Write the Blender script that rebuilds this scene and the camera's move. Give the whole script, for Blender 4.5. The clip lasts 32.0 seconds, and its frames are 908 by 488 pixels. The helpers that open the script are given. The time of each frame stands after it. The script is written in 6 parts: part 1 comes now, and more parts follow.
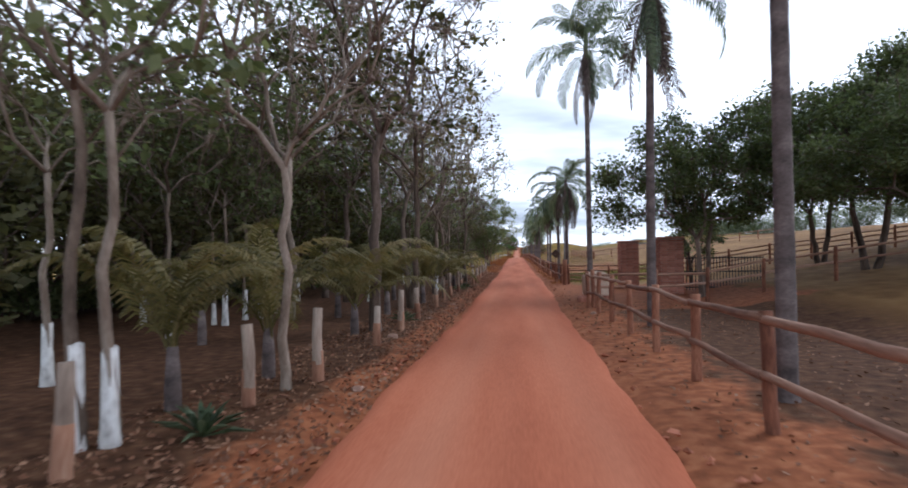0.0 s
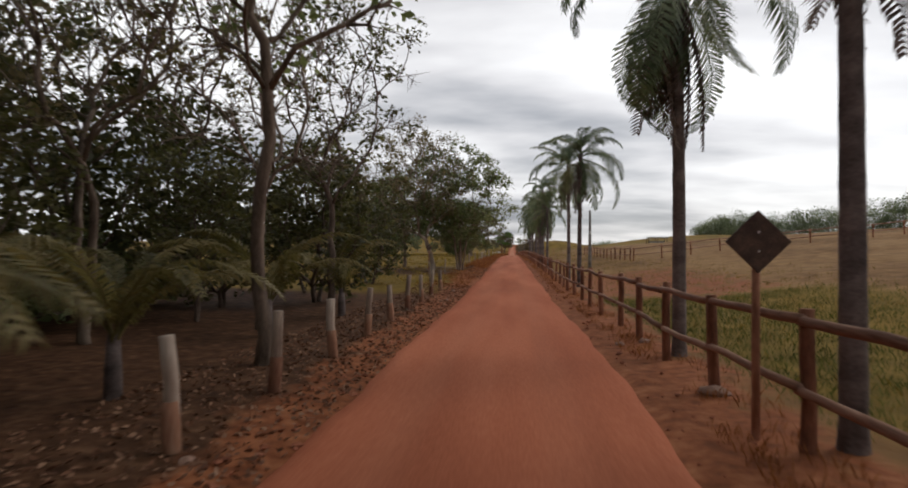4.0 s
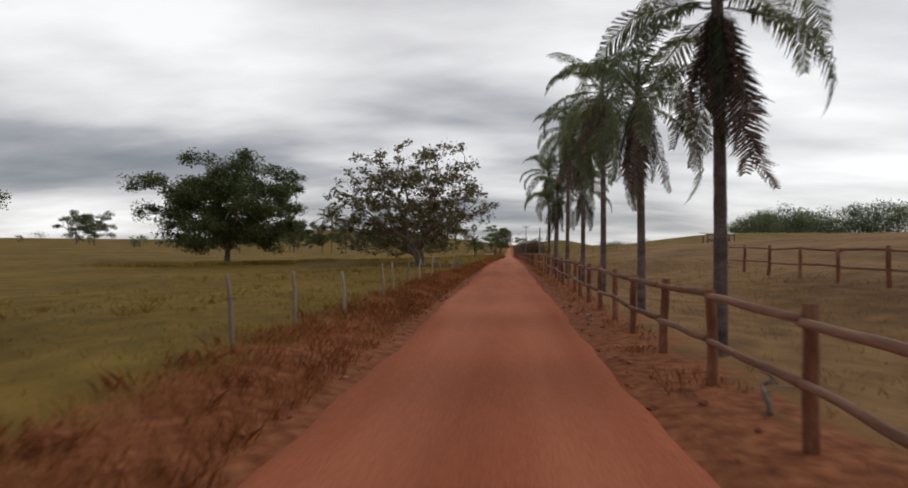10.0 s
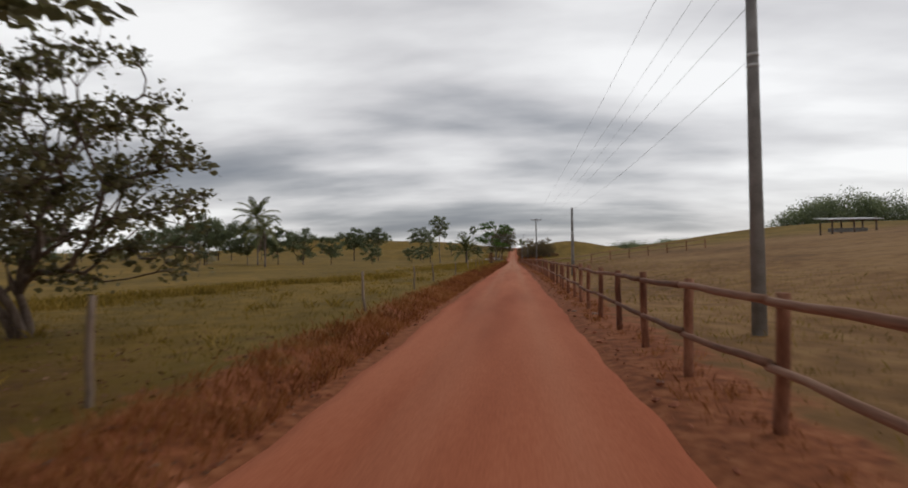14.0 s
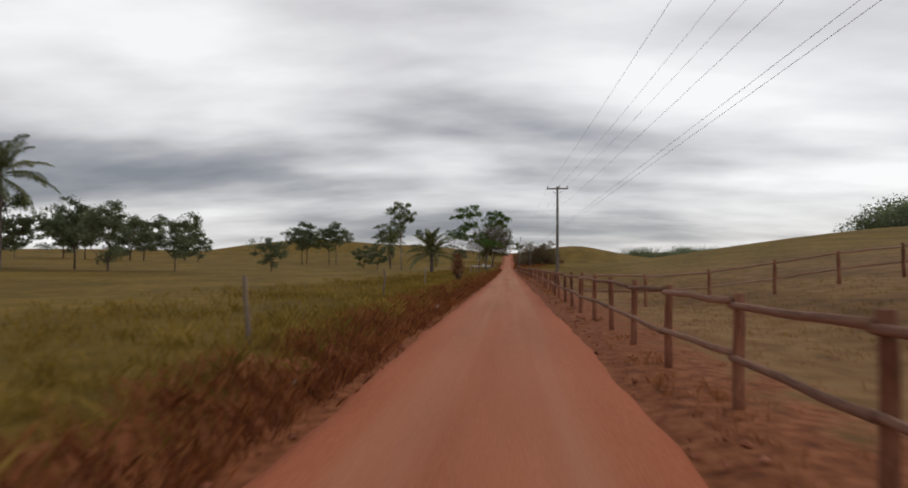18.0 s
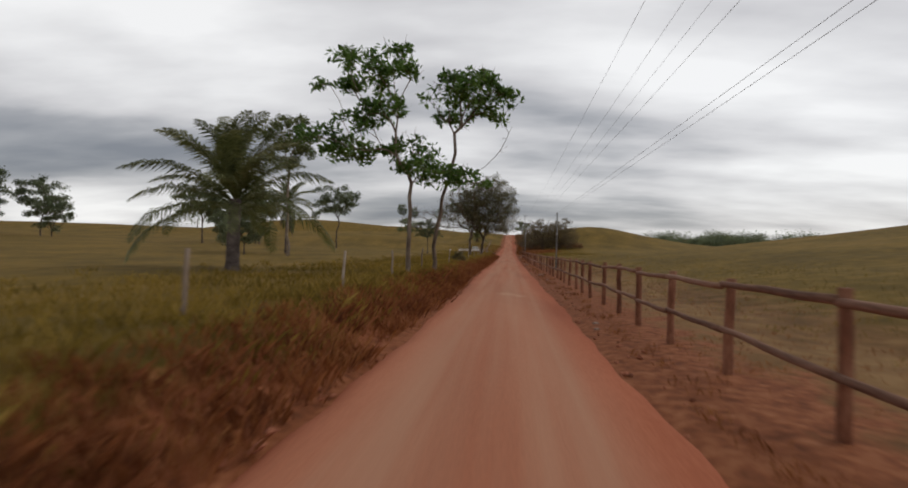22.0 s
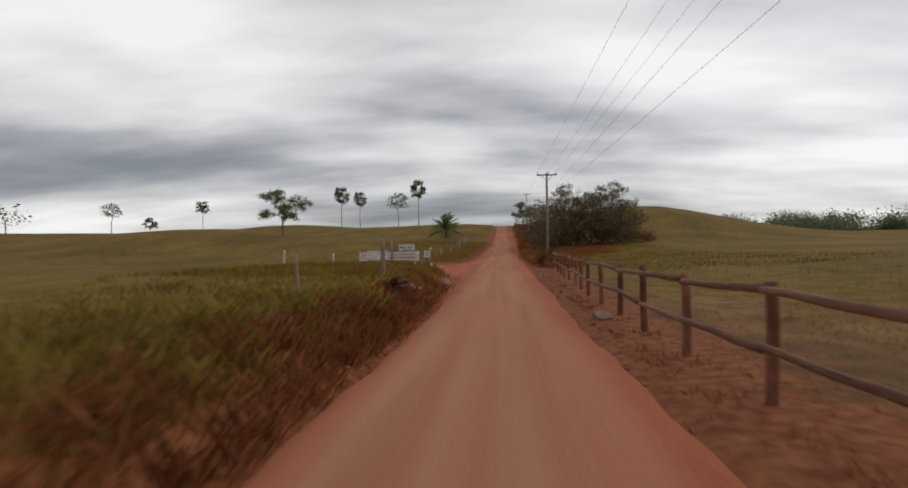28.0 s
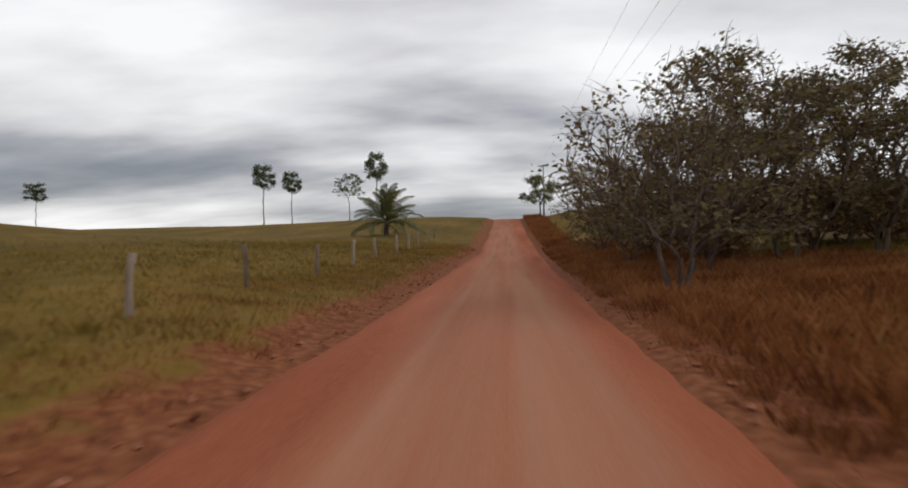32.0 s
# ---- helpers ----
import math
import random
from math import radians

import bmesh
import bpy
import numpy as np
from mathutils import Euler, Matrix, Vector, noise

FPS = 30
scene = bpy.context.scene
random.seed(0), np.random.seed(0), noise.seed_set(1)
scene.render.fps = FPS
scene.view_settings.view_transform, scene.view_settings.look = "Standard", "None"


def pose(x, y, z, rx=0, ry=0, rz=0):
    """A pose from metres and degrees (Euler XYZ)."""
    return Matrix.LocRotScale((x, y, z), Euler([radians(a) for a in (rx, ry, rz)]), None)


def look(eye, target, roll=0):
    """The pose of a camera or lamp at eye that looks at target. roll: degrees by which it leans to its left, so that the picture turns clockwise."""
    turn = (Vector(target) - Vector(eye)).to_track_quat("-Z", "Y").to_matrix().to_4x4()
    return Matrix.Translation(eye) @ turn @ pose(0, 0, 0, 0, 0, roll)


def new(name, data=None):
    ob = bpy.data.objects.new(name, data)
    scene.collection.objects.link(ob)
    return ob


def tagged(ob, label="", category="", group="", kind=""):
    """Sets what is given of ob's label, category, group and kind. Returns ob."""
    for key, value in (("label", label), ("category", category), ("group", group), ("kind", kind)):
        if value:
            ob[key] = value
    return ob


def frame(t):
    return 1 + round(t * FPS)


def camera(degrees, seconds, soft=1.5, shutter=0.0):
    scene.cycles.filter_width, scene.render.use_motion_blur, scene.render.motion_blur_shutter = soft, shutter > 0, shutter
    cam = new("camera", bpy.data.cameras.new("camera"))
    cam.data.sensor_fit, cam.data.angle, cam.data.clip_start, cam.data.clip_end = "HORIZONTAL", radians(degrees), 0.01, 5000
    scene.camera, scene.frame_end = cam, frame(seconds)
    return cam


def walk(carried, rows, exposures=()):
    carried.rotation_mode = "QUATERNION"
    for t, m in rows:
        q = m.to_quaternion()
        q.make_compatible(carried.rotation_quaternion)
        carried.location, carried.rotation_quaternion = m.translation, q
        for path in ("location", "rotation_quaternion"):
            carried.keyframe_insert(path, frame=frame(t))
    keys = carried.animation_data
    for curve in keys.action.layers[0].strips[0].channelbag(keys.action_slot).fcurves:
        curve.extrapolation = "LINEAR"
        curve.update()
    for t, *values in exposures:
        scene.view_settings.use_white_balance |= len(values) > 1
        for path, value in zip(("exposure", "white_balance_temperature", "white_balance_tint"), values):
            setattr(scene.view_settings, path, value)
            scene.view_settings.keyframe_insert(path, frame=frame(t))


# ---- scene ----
import collections

cam = camera(76.0, 32.0, soft=1.8, shutter=0.2)
# seconds, x, y, z, tilt, roll, heading
PATH = [
    (0.0, -0.17, 0.00, 1.75, 91.15, 0.81, 6.18),
    (0.5, -0.14, 3.85, 1.70, 91.15, 0.64, 6.40),
    (1.0, -0.10, 7.74, 1.66, 91.15, 0.42, 6.38),
    (1.5, -0.04, 11.68, 1.63, 91.10, 0.30, 6.32),
    (2.0, 0.01, 15.71, 1.61, 90.89, -0.13, 6.38),
    (2.5, 0.01, 19.81, 1.64, 90.97, 0.38, 6.54),
    (3.0, -0.03, 23.88, 1.67, 91.12, 0.93, 6.43),
    (3.5, -0.03, 27.96, 1.67, 91.04, 0.21, 6.14),
    (4.0, 0.01, 32.05, 1.66, 90.78, -0.45, 5.73),
    (4.5, 0.08, 36.26, 1.64, 90.58, -1.45, 5.44),
    (5.0, 0.10, 40.63, 1.63, 90.82, -0.58, 5.36),
    (5.5, 0.08, 45.16, 1.62, 90.89, -0.08, 5.33),
    (6.0, 0.05, 49.84, 1.62, 90.84, 0.38, 5.33),
    (6.5, 0.04, 54.67, 1.63, 90.63, 1.07, 5.36),
    (7.0, 0.04, 59.65, 1.65, 90.08, 0.56, 5.53),
    (7.5, 0.06, 64.76, 1.68, 90.29, -0.26, 5.51),
    (8.0, 0.07, 69.99, 1.74, 90.57, 0.11, 5.30),
    (8.5, 0.06, 75.32, 1.81, 90.65, 0.57, 5.21),
    (9.0, 0.02, 80.76, 1.92, 90.96, -0.27, 5.29),
    (9.5, -0.02, 86.33, 2.02, 91.02, -1.08, 5.43),
    (10.0, -0.07, 92.05, 2.08, 90.81, -0.70, 5.44),
    (10.5, -0.08, 97.89, 2.13, 90.91, -0.68, 5.30),
    (11.0, -0.07, 103.86, 2.17, 90.76, -1.21, 5.14),
    (11.5, -0.05, 109.95, 2.21, 90.79, -0.91, 4.90),
    (12.0, -0.01, 116.14, 2.25, 91.26, -0.53, 4.76),
    (12.5, 0.04, 122.45, 2.30, 91.48, 1.19, 5.71),
    (13.0, 0.04, 128.89, 2.35, 91.25, 1.16, 5.94),
    (13.5, 0.04, 135.42, 2.38, 91.33, 0.93, 5.92),
    (14.0, 0.03, 142.06, 2.40, 91.32, 0.83, 5.81),
    (14.5, 0.02, 148.79, 2.41, 91.32, 0.79, 5.86),
    (15.0, 0.01, 155.64, 2.41, 91.14, 0.43, 5.52),
    (15.5, 0.01, 162.59, 2.41, 91.10, 0.35, 5.41),
    (16.0, 0.00, 169.66, 2.42, 91.16, 0.49, 5.41),
    (16.5, -0.00, 176.83, 2.42, 91.39, 0.95, 5.52),
    (17.0, -0.01, 184.12, 2.43, 91.49, 0.56, 5.45),
    (17.5, -0.02, 191.51, 2.44, 91.65, 0.30, 5.36),
    (18.0, -0.04, 199.03, 2.45, 91.84, -0.35, 5.31),
    (18.5, -0.07, 206.67, 2.45, 91.76, -0.94, 5.17),
    (19.0, -0.08, 214.43, 2.44, 91.44, -1.47, 5.15),
    (19.5, -0.08, 222.31, 2.42, 91.28, -1.68, 4.93),
    (20.0, -0.08, 230.29, 2.37, 91.00, -1.51, 4.96),
    (20.5, -0.06, 238.34, 2.31, 90.88, -1.31, 5.14),
    (21.0, -0.02, 246.40, 2.25, 90.58, -1.02, 5.24),
    (21.5, 0.02, 254.48, 2.21, 90.27, -1.47, 5.33),
    (22.0, 0.05, 262.57, 2.19, 90.19, -1.37, 5.41),
    (22.5, 0.08, 270.70, 2.20, 90.40, -1.02, 5.33),
    (23.0, 0.07, 278.91, 2.16, 90.46, -1.17, 5.29),
    (23.5, 0.05, 287.17, 2.08, 90.45, -0.91, 5.25),
    (24.0, 0.07, 295.42, 2.00, 90.50, -0.04, 5.33),
    (24.5, 0.11, 303.70, 1.94, 90.61, 0.61, 5.06),
    (25.0, 0.13, 312.01, 1.90, 90.85, 1.08, 4.64),
    (25.5, 0.11, 320.34, 1.90, 90.94, 1.20, 4.13),
    (26.0, 0.08, 328.68, 1.91, 91.06, 0.86, 3.84),
    (26.5, 0.05, 337.06, 1.90, 91.00, 1.29, 3.94),
    (27.0, 0.03, 345.46, 1.89, 90.91, 0.71, 4.73),
    (27.5, 0.03, 353.87, 1.87, 90.74, 0.59, 4.94),
    (28.0, 0.02, 362.29, 1.85, 90.31, 0.85, 4.80),
    (28.5, 0.02, 370.71, 1.85, 89.19, 1.65, 4.15),
    (29.0, 0.02, 379.13, 1.88, 89.44, 0.75, 4.38),
    (29.5, -0.00, 387.53, 1.94, 89.92, -0.48, 4.95),
    (30.0, -0.03, 395.89, 2.02, 90.35, -1.04, 5.45),
    (30.5, -0.09, 404.20, 2.08, 90.74, -1.19, 5.80),
    (31.0, -0.12, 412.51, 2.11, 90.54, 0.48, 5.97),
    (31.5, -0.13, 420.84, 2.12, 90.64, 1.11, 5.58),
    (32.0, -0.14, 429.17, 2.12, 90.78, 0.98, 4.86),
]
STOPS = [(0.0, 1.0), (0.8, 0.65), (2.0, 0.5), (3.0, 0.45), (4.0, 0.25), (7.0, 0.1), (9.0, 0.05), (11.5, -0.05), (12.0, -0.06), (12.6, 0.15), (13.0, 0.28), (13.5, 0.2), (14.2, -0.1), (17.0, -0.05), (23.0, -0.1), (26.0, -0.1), (29.0, -0.1), (30.5, -0.1), (32.0, 0.0)]
EXPOSURES = [(t, e, 5450 + 1050 * min(t / 2, 1), 12) for t, e in STOPS]
walk(cam, [(r[0], pose(*r[1:])) for r in PATH], EXPOSURES)

# ---- world and light ----
SUN_EL, SUN_AZ = radians(48), radians(60)


def make_world():
    w = bpy.data.worlds.new("overcast_sky")
    scene.world = w
    w.use_nodes = True
    nt = w.node_tree
    nt.nodes.clear()
    N, L = nt.nodes.new, nt.links.new

    def math_node(op, a, b=None, c=None):
        n = N("ShaderNodeMath")
        n.operation = op
        for i, v in enumerate((a, b, c)):
            if v is None:
                continue
            if isinstance(v, (int, float)):
                n.inputs[i].default_value = v
            else:
                L(v, n.inputs[i])
        return n.outputs[0]

    out = N("ShaderNodeOutputWorld")
    bg = N("ShaderNodeBackground")
    tc = N("ShaderNodeTexCoord")
    sep = N("ShaderNodeSeparateXYZ")
    L(tc.outputs["Generated"], sep.inputs[0])
    x, y, z = sep.outputs
    zz = math_node("ADD", math_node("MAXIMUM", z, 0.0), 0.17)
    comb = N("ShaderNodeCombineXYZ")
    L(math_node("DIVIDE", x, zz), comb.inputs[0])
    L(math_node("DIVIDE", y, zz), comb.inputs[1])
    mapn = N("ShaderNodeMapping")
    mapn.inputs["Scale"].default_value = (0.55, 1.0, 1.0)
    mapn.inputs["Rotation"].default_value = (0, 0, radians(-10))
    mapn.inputs["Location"].default_value = (3.1, 1.4, 0)
    L(comb.outputs[0], mapn.inputs[0])
    big = N("ShaderNodeTexNoise")
    big.inputs["Scale"].default_value = 0.62
    big.inputs["Detail"].default_value = 4.0
    big.inputs["Roughness"].default_value = 0.48
    big.inputs["Distortion"].default_value = 0.35
    L(mapn.outputs[0], big.inputs["Vector"])
    small = N("ShaderNodeTexNoise")
    small.inputs["Scale"].default_value = 1.9
    small.inputs["Detail"].default_value = 5.0
    small.inputs["Roughness"].default_value = 0.5
    L(mapn.outputs[0], small.inputs["Vector"])
    both = math_node("ADD", math_node("MULTIPLY", big.outputs[0], 0.68), math_node("MULTIPLY", small.outputs[0], 0.36))
    # the veil is thinner, and so brighter, towards the hidden sun on the right
    side = math_node("MULTIPLY", math_node("ADD", x, 1.25), 0.055)
    low = math_node("MULTIPLY", math_node("SUBTRACT", 0.35, z), 0.10)
    val = math_node("ADD", both, math_node("ADD", side, low))
    ramp = N("ShaderNodeValToRGB")
    e = ramp.color_ramp.elements
    e[0].position, e[0].color = 0.40, (0.22, 0.235, 0.26, 1)
    e[1].position, e[1].color = 0.70, (0.93, 0.94, 0.925, 1)
    for p, c in ((0.49, (0.36, 0.37, 0.385, 1)), (0.58, (0.64, 0.64, 0.64, 1))):
        k = e.new(p)
        k.color = c
    # a bank of rain cloud lies low over the pastures to the left
    d = math_node("DIVIDE", math_node("SUBTRACT", z, 0.125), 0.055)
    hump_z = math_node("POWER", 2.718, math_node("MULTIPLY", math_node("MULTIPLY", d, d), -1.0))
    west = math_node("MINIMUM", math_node("MAXIMUM", math_node("MULTIPLY", math_node("SUBTRACT", 0.12, x), 1.6), 0.0), 1.0)
    val = math_node("SUBTRACT", val, math_node("MULTIPLY", math_node("MULTIPLY", hump_z, west), 0.20))
    # thinner veil high over the pastures
    d2 = math_node("DIVIDE", math_node("SUBTRACT", z, 0.30), 0.10)
    d3 = math_node("DIVIDE", math_node("ADD", x, 0.50), 0.28)
    veil = math_node("POWER", 2.718, math_node("MULTIPLY", math_node("ADD", math_node("MULTIPLY", d2, d2), math_node("MULTIPLY", d3, d3)), -1.0))
    val = math_node("ADD", val, math_node("MULTIPLY", veil, 0.10))
    # thick cloud overhead, thinner towards the horizon
    val = math_node("SUBTRACT", val, math_node("MULTIPLY", math_node("MAXIMUM", math_node("SUBTRACT", z, 0.40), 0.0), 0.45))
    L(val, ramp.inputs[0])
    sky = N("ShaderNodeTexSky")
    sky.sky_type = "NISHITA"
    sky.sun_disc = False
    sky.sun_elevation, sky.sun_rotation = SUN_EL, SUN_AZ
    skyb = N("ShaderNodeVectorMath")
    skyb.operation = "SCALE"
    skyb.inputs["Scale"].default_value = 0.09
    L(sky.outputs[0], skyb.inputs[0])
    mix = N("ShaderNodeMix")
    mix.data_type = "RGBA"
    mix.inputs[0].default_value = 0.90
    L(skyb.outputs[0], mix.inputs[6])
    L(ramp.outputs[0], mix.inputs[7])
    L(mix.outputs[2], bg.inputs[0])
    bg.inputs[1].default_value = 1.10
    L(bg.outputs[0], out.inputs[0])


make_world()
sun = new("sun", bpy.data.lights.new("sun", "SUN"))
sun.data.energy, sun.data.angle, sun.data.color = 0.6, radians(25), (1.0, 0.96, 0.9)
sun.matrix_world = look((0, 0, 0), (-math.sin(SUN_AZ) * math.cos(SUN_EL), -math.cos(SUN_AZ) * math.cos(SUN_EL), -math.sin(SUN_EL)))

# ---- materials ----


def material(name, stops, scale=4.0, rough=0.9, bump=0.3, fine=40.0, detail=5.0, per_object=0.0, per_island=0.0, coord="Object", stretch=(1, 1, 1), translucent=0.0, bump_dist=0.02, spec=0.25):
    """A two-scale noise material: colour stops, large stains, fine grain and relief."""
    m = bpy.data.materials.new(name)
    m.use_nodes = True
    nt = m.node_tree
    N, L = nt.nodes.new, nt.links.new
    b = nt.nodes["Principled BSDF"]
    b.inputs["Roughness"].default_value = rough
    b.inputs["Specular IOR Level"].default_value = spec
    tc = N("ShaderNodeTexCoord")
    mp = N("ShaderNodeMapping")
    mp.inputs["Scale"].default_value = stretch
    L(tc.outputs[coord], mp.inputs[0])
    n1 = N("ShaderNodeTexNoise")
    n1.inputs["Scale"].default_value, n1.inputs["Detail"].default_value = scale, detail
    L(mp.outputs[0], n1.inputs["Vector"])
    n2 = N("ShaderNodeTexNoise")
    n2.inputs["Scale"].default_value, n2.inputs["Detail"].default_value = fine, 3
    L(mp.outputs[0], n2.inputs["Vector"])
    add = N("ShaderNodeMath")
    add.operation = "MULTIPLY_ADD"
    add.inputs[1].default_value = 0.35
    L(n2.outputs[0], add.inputs[0])
    L(n1.outputs[0], add.inputs[2])
    fac = add.outputs[0]
    for amount, node_kind, socket in ((per_object, "ShaderNodeObjectInfo", "Random"), (per_island, "ShaderNodeNewGeometry", "Random Per Island")):
        if amount:
            info = N(node_kind)
            a2 = N("ShaderNodeMath")
            a2.operation = "MULTIPLY_ADD"
            a2.inputs[1].default_value = amount
            L(info.outputs[socket], a2.inputs[0])
            sub = N("ShaderNodeMath")
            sub.operation = "SUBTRACT"
            sub.inputs[1].default_value = amount / 2
            L(fac, sub.inputs[0])
            L(sub.outputs[0], a2.inputs[2])
            fac = a2.outputs[0]
    ramp = N("ShaderNodeValToRGB")
    e = ramp.color_ramp.elements
    lo, hi = 0.42, 0.92
    e[0].position, e[0].color = lo, (*stops[0], 1)
    e[1].position, e[1].color = hi, (*stops[-1], 1)
    for i, c in enumerate(stops[1:-1]):
        k = e.new(lo + (hi - lo) * (i + 1) / (len(stops) - 1))
        k.color = (*c, 1)
    L(fac, ramp.inputs[0])
    L(ramp.outputs[0], b.inputs["Base Color"])
    if bump:
        bp = N("ShaderNodeBump")
        bp.inputs["Strength"].default_value = bump
        bp.inputs["Distance"].default_value = bump_dist
        L(fac, bp.inputs["Height"])
        L(bp.outputs[0], b.inputs["Normal"])
    if translucent:
        tr = N("ShaderNodeBsdfTranslucent")
        gain = N("ShaderNodeVectorMath")
        gain.operation = "MULTIPLY"
        gain.inputs[1].default_value = (1.5, 1.55, 1.1)
        L(ramp.outputs[0], gain.inputs[0])
        L(gain.outputs[0], tr.inputs[0])
        mx = N("ShaderNodeMixShader")
        mx.inputs[0].default_value = translucent
        L(b.outputs[0], mx.inputs[1])
        L(tr.outputs[0], mx.inputs[2])
        L(mx.outputs[0], nt.nodes["Material Output"].inputs[0])
    return m


M_ROAD = material("red_dirt_road", [(0.349, 0.094, 0.042), (0.466, 0.138, 0.065), (0.57, 0.194, 0.099)], 0.55, 0.95, 0.35, 26, 6, stretch=(1.5, 0.16, 1), bump_dist=0.012, spec=0.15)


def add_dust(m, colour):
    """Lays pale dust over a material where the mesh's "dust" attribute and a patchy noise say so."""
    nt = m.node_tree
    N, L = nt.nodes.new, nt.links.new
    b = nt.nodes["Principled BSDF"]
    src = b.inputs["Base Color"].links[0].from_socket
    at = N("ShaderNodeAttribute")
    at.attribute_name = "dust"
    tc = N("ShaderNodeTexCoord")
    mp = N("ShaderNodeMapping")
    mp.inputs["Scale"].default_value = (2.2, 0.05, 1)
    L(tc.outputs["Object"], mp.inputs[0])
    n = N("ShaderNodeTexNoise")
    n.inputs["Scale"].default_value, n.inputs["Detail"].default_value = 1.1, 6
    L(mp.outputs[0], n.inputs["Vector"])
    mr = N("ShaderNodeMapRange")
    mr.inputs[1].default_value, mr.inputs[2].default_value = 0.08, 0.66
    L(n.outputs[0], mr.inputs[0])
    mul = N("ShaderNodeMath")
    mul.operation = "MULTIPLY"
    L(mr.outputs[0], mul.inputs[0])
    L(at.outputs["Fac"], mul.inputs[1])
    mx = N("ShaderNodeMix")
    mx.data_type = "RGBA"
    L(mul.outputs[0], mx.inputs[0])
    L(src, mx.inputs[6])
    mx.inputs[7].default_value = (*colour, 1)
    L(mx.outputs[2], b.inputs["Base Color"])


add_dust(M_ROAD, (0.57, 0.305, 0.185))
M_CLOD = material("crumbled_red_soil", [(0.17, 0.058, 0.03), (0.34, 0.122, 0.063), (0.51, 0.208, 0.12)], 3.0, 0.95, 0.5, 40, per_island=0.4)
M_BARK_GREY = material("pale_grey_bark", [(0.076, 0.053, 0.038), (0.184, 0.136, 0.1), (0.336, 0.273, 0.213)], 3.0, 0.9, 0.7, 30, stretch=(1, 1, 0.35), per_object=0.25)
M_BARK_DARK = material("dark_brown_bark", [(0.045, 0.032, 0.025), (0.128, 0.09, 0.068), (0.24, 0.181, 0.145)], 4.0, 0.92, 0.8, 30, stretch=(1, 1, 0.3), per_object=0.2)
M_BARK_WARM = material("warm_brown_bark", [(0.06, 0.038, 0.027), (0.15, 0.10, 0.07), (0.27, 0.20, 0.15)], 3.5, 0.92, 0.7, 30, stretch=(1, 1, 0.3), per_object=0.2)
M_PALM_BARK = material("grey_palm_bark", [(0.055, 0.042, 0.038), (0.13, 0.10, 0.09), (0.24, 0.19, 0.17)], 2.5, 0.9, 0.6, 22, stretch=(1, 1, 1.6), per_object=0.2)
M_LEAF = material("green_leaf", [(0.068, 0.083, 0.036), (0.137, 0.159, 0.069), (0.215, 0.234, 0.117)], 0.7, 0.55, 0.0, 8, 2, per_island=0.4, per_object=0.2, translucent=0.45)
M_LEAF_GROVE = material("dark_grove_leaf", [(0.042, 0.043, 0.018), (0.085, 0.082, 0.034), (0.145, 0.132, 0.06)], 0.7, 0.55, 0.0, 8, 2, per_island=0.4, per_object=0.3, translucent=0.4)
M_LEAF_MANGO = material("dark_glossy_leaf", [(0.042, 0.056, 0.02), (0.082, 0.102, 0.036), (0.132, 0.152, 0.062)], 0.7, 0.5, 0.0, 8, 2, per_island=0.4, translucent=0.35)
M_LEAF_DULL = material("dull_purple_green_leaf", [(0.065, 0.058, 0.03), (0.122, 0.108, 0.056), (0.19, 0.168, 0.096)], 0.7, 0.55, 0.0, 8, 2, per_island=0.45, translucent=0.38)
M_LEAF_FRESH = material("fresh_green_leaf", [(0.034, 0.072, 0.016), (0.081, 0.15, 0.035), (0.149, 0.228, 0.064)], 0.7, 0.5, 0.0, 8, 2, per_island=0.35, translucent=0.42)
M_LEAF_DRY = material("dull_olive_brown_leaf", [(0.07, 0.06, 0.03), (0.14, 0.112, 0.06), (0.238, 0.185, 0.112)], 0.7, 0.65, 0.0, 8, 2, per_island=0.4, translucent=0.42)
# leaf colour made paler and greyer to paint in the haze of distance
M_LEAF_HAZED = material("far_foliage_haze_tinted", [(0.078, 0.092, 0.06), (0.146, 0.168, 0.11), (0.222, 0.244, 0.168)], 0.12, 0.8, 0.0, 1.5, 3, per_island=0.3, translucent=0.5)
M_FROND = material("palm_frond", [(0.045, 0.064, 0.033), (0.104, 0.131, 0.068), (0.206, 0.235, 0.13)], 1.2, 0.5, 0.0, 14, 2, per_object=0.3, per_island=0.2, translucent=0.2)
M_FROND_DEAD = material("dead_palm_frond", [(0.062, 0.043, 0.037), (0.125, 0.089, 0.075), (0.225, 0.162, 0.138)], 1.5, 0.8, 0.0, 14, 2, per_object=0.3, per_island=0.2, translucent=0.15)
M_POST = material("red_dusted_fence_wood", [(0.108, 0.042, 0.024), (0.238, 0.097, 0.054), (0.378, 0.18, 0.106)], 5.0, 0.9, 0.6, 40, stretch=(1, 1, 0.25), per_object=0.25)
M_RAIL = material("weathered_fence_rail", [(0.14, 0.07, 0.045), (0.29, 0.155, 0.10), (0.43, 0.27, 0.185)], 5.0, 0.9, 0.6, 40, stretch=(0.25, 1, 1), per_object=0.25)
M_STAKE = material("pale_split_post", [(0.14, 0.10, 0.075), (0.30, 0.225, 0.17), (0.50, 0.41, 0.33)], 3.0, 0.9, 0.7, 36, stretch=(1, 1, 0.2), per_object=0.3)
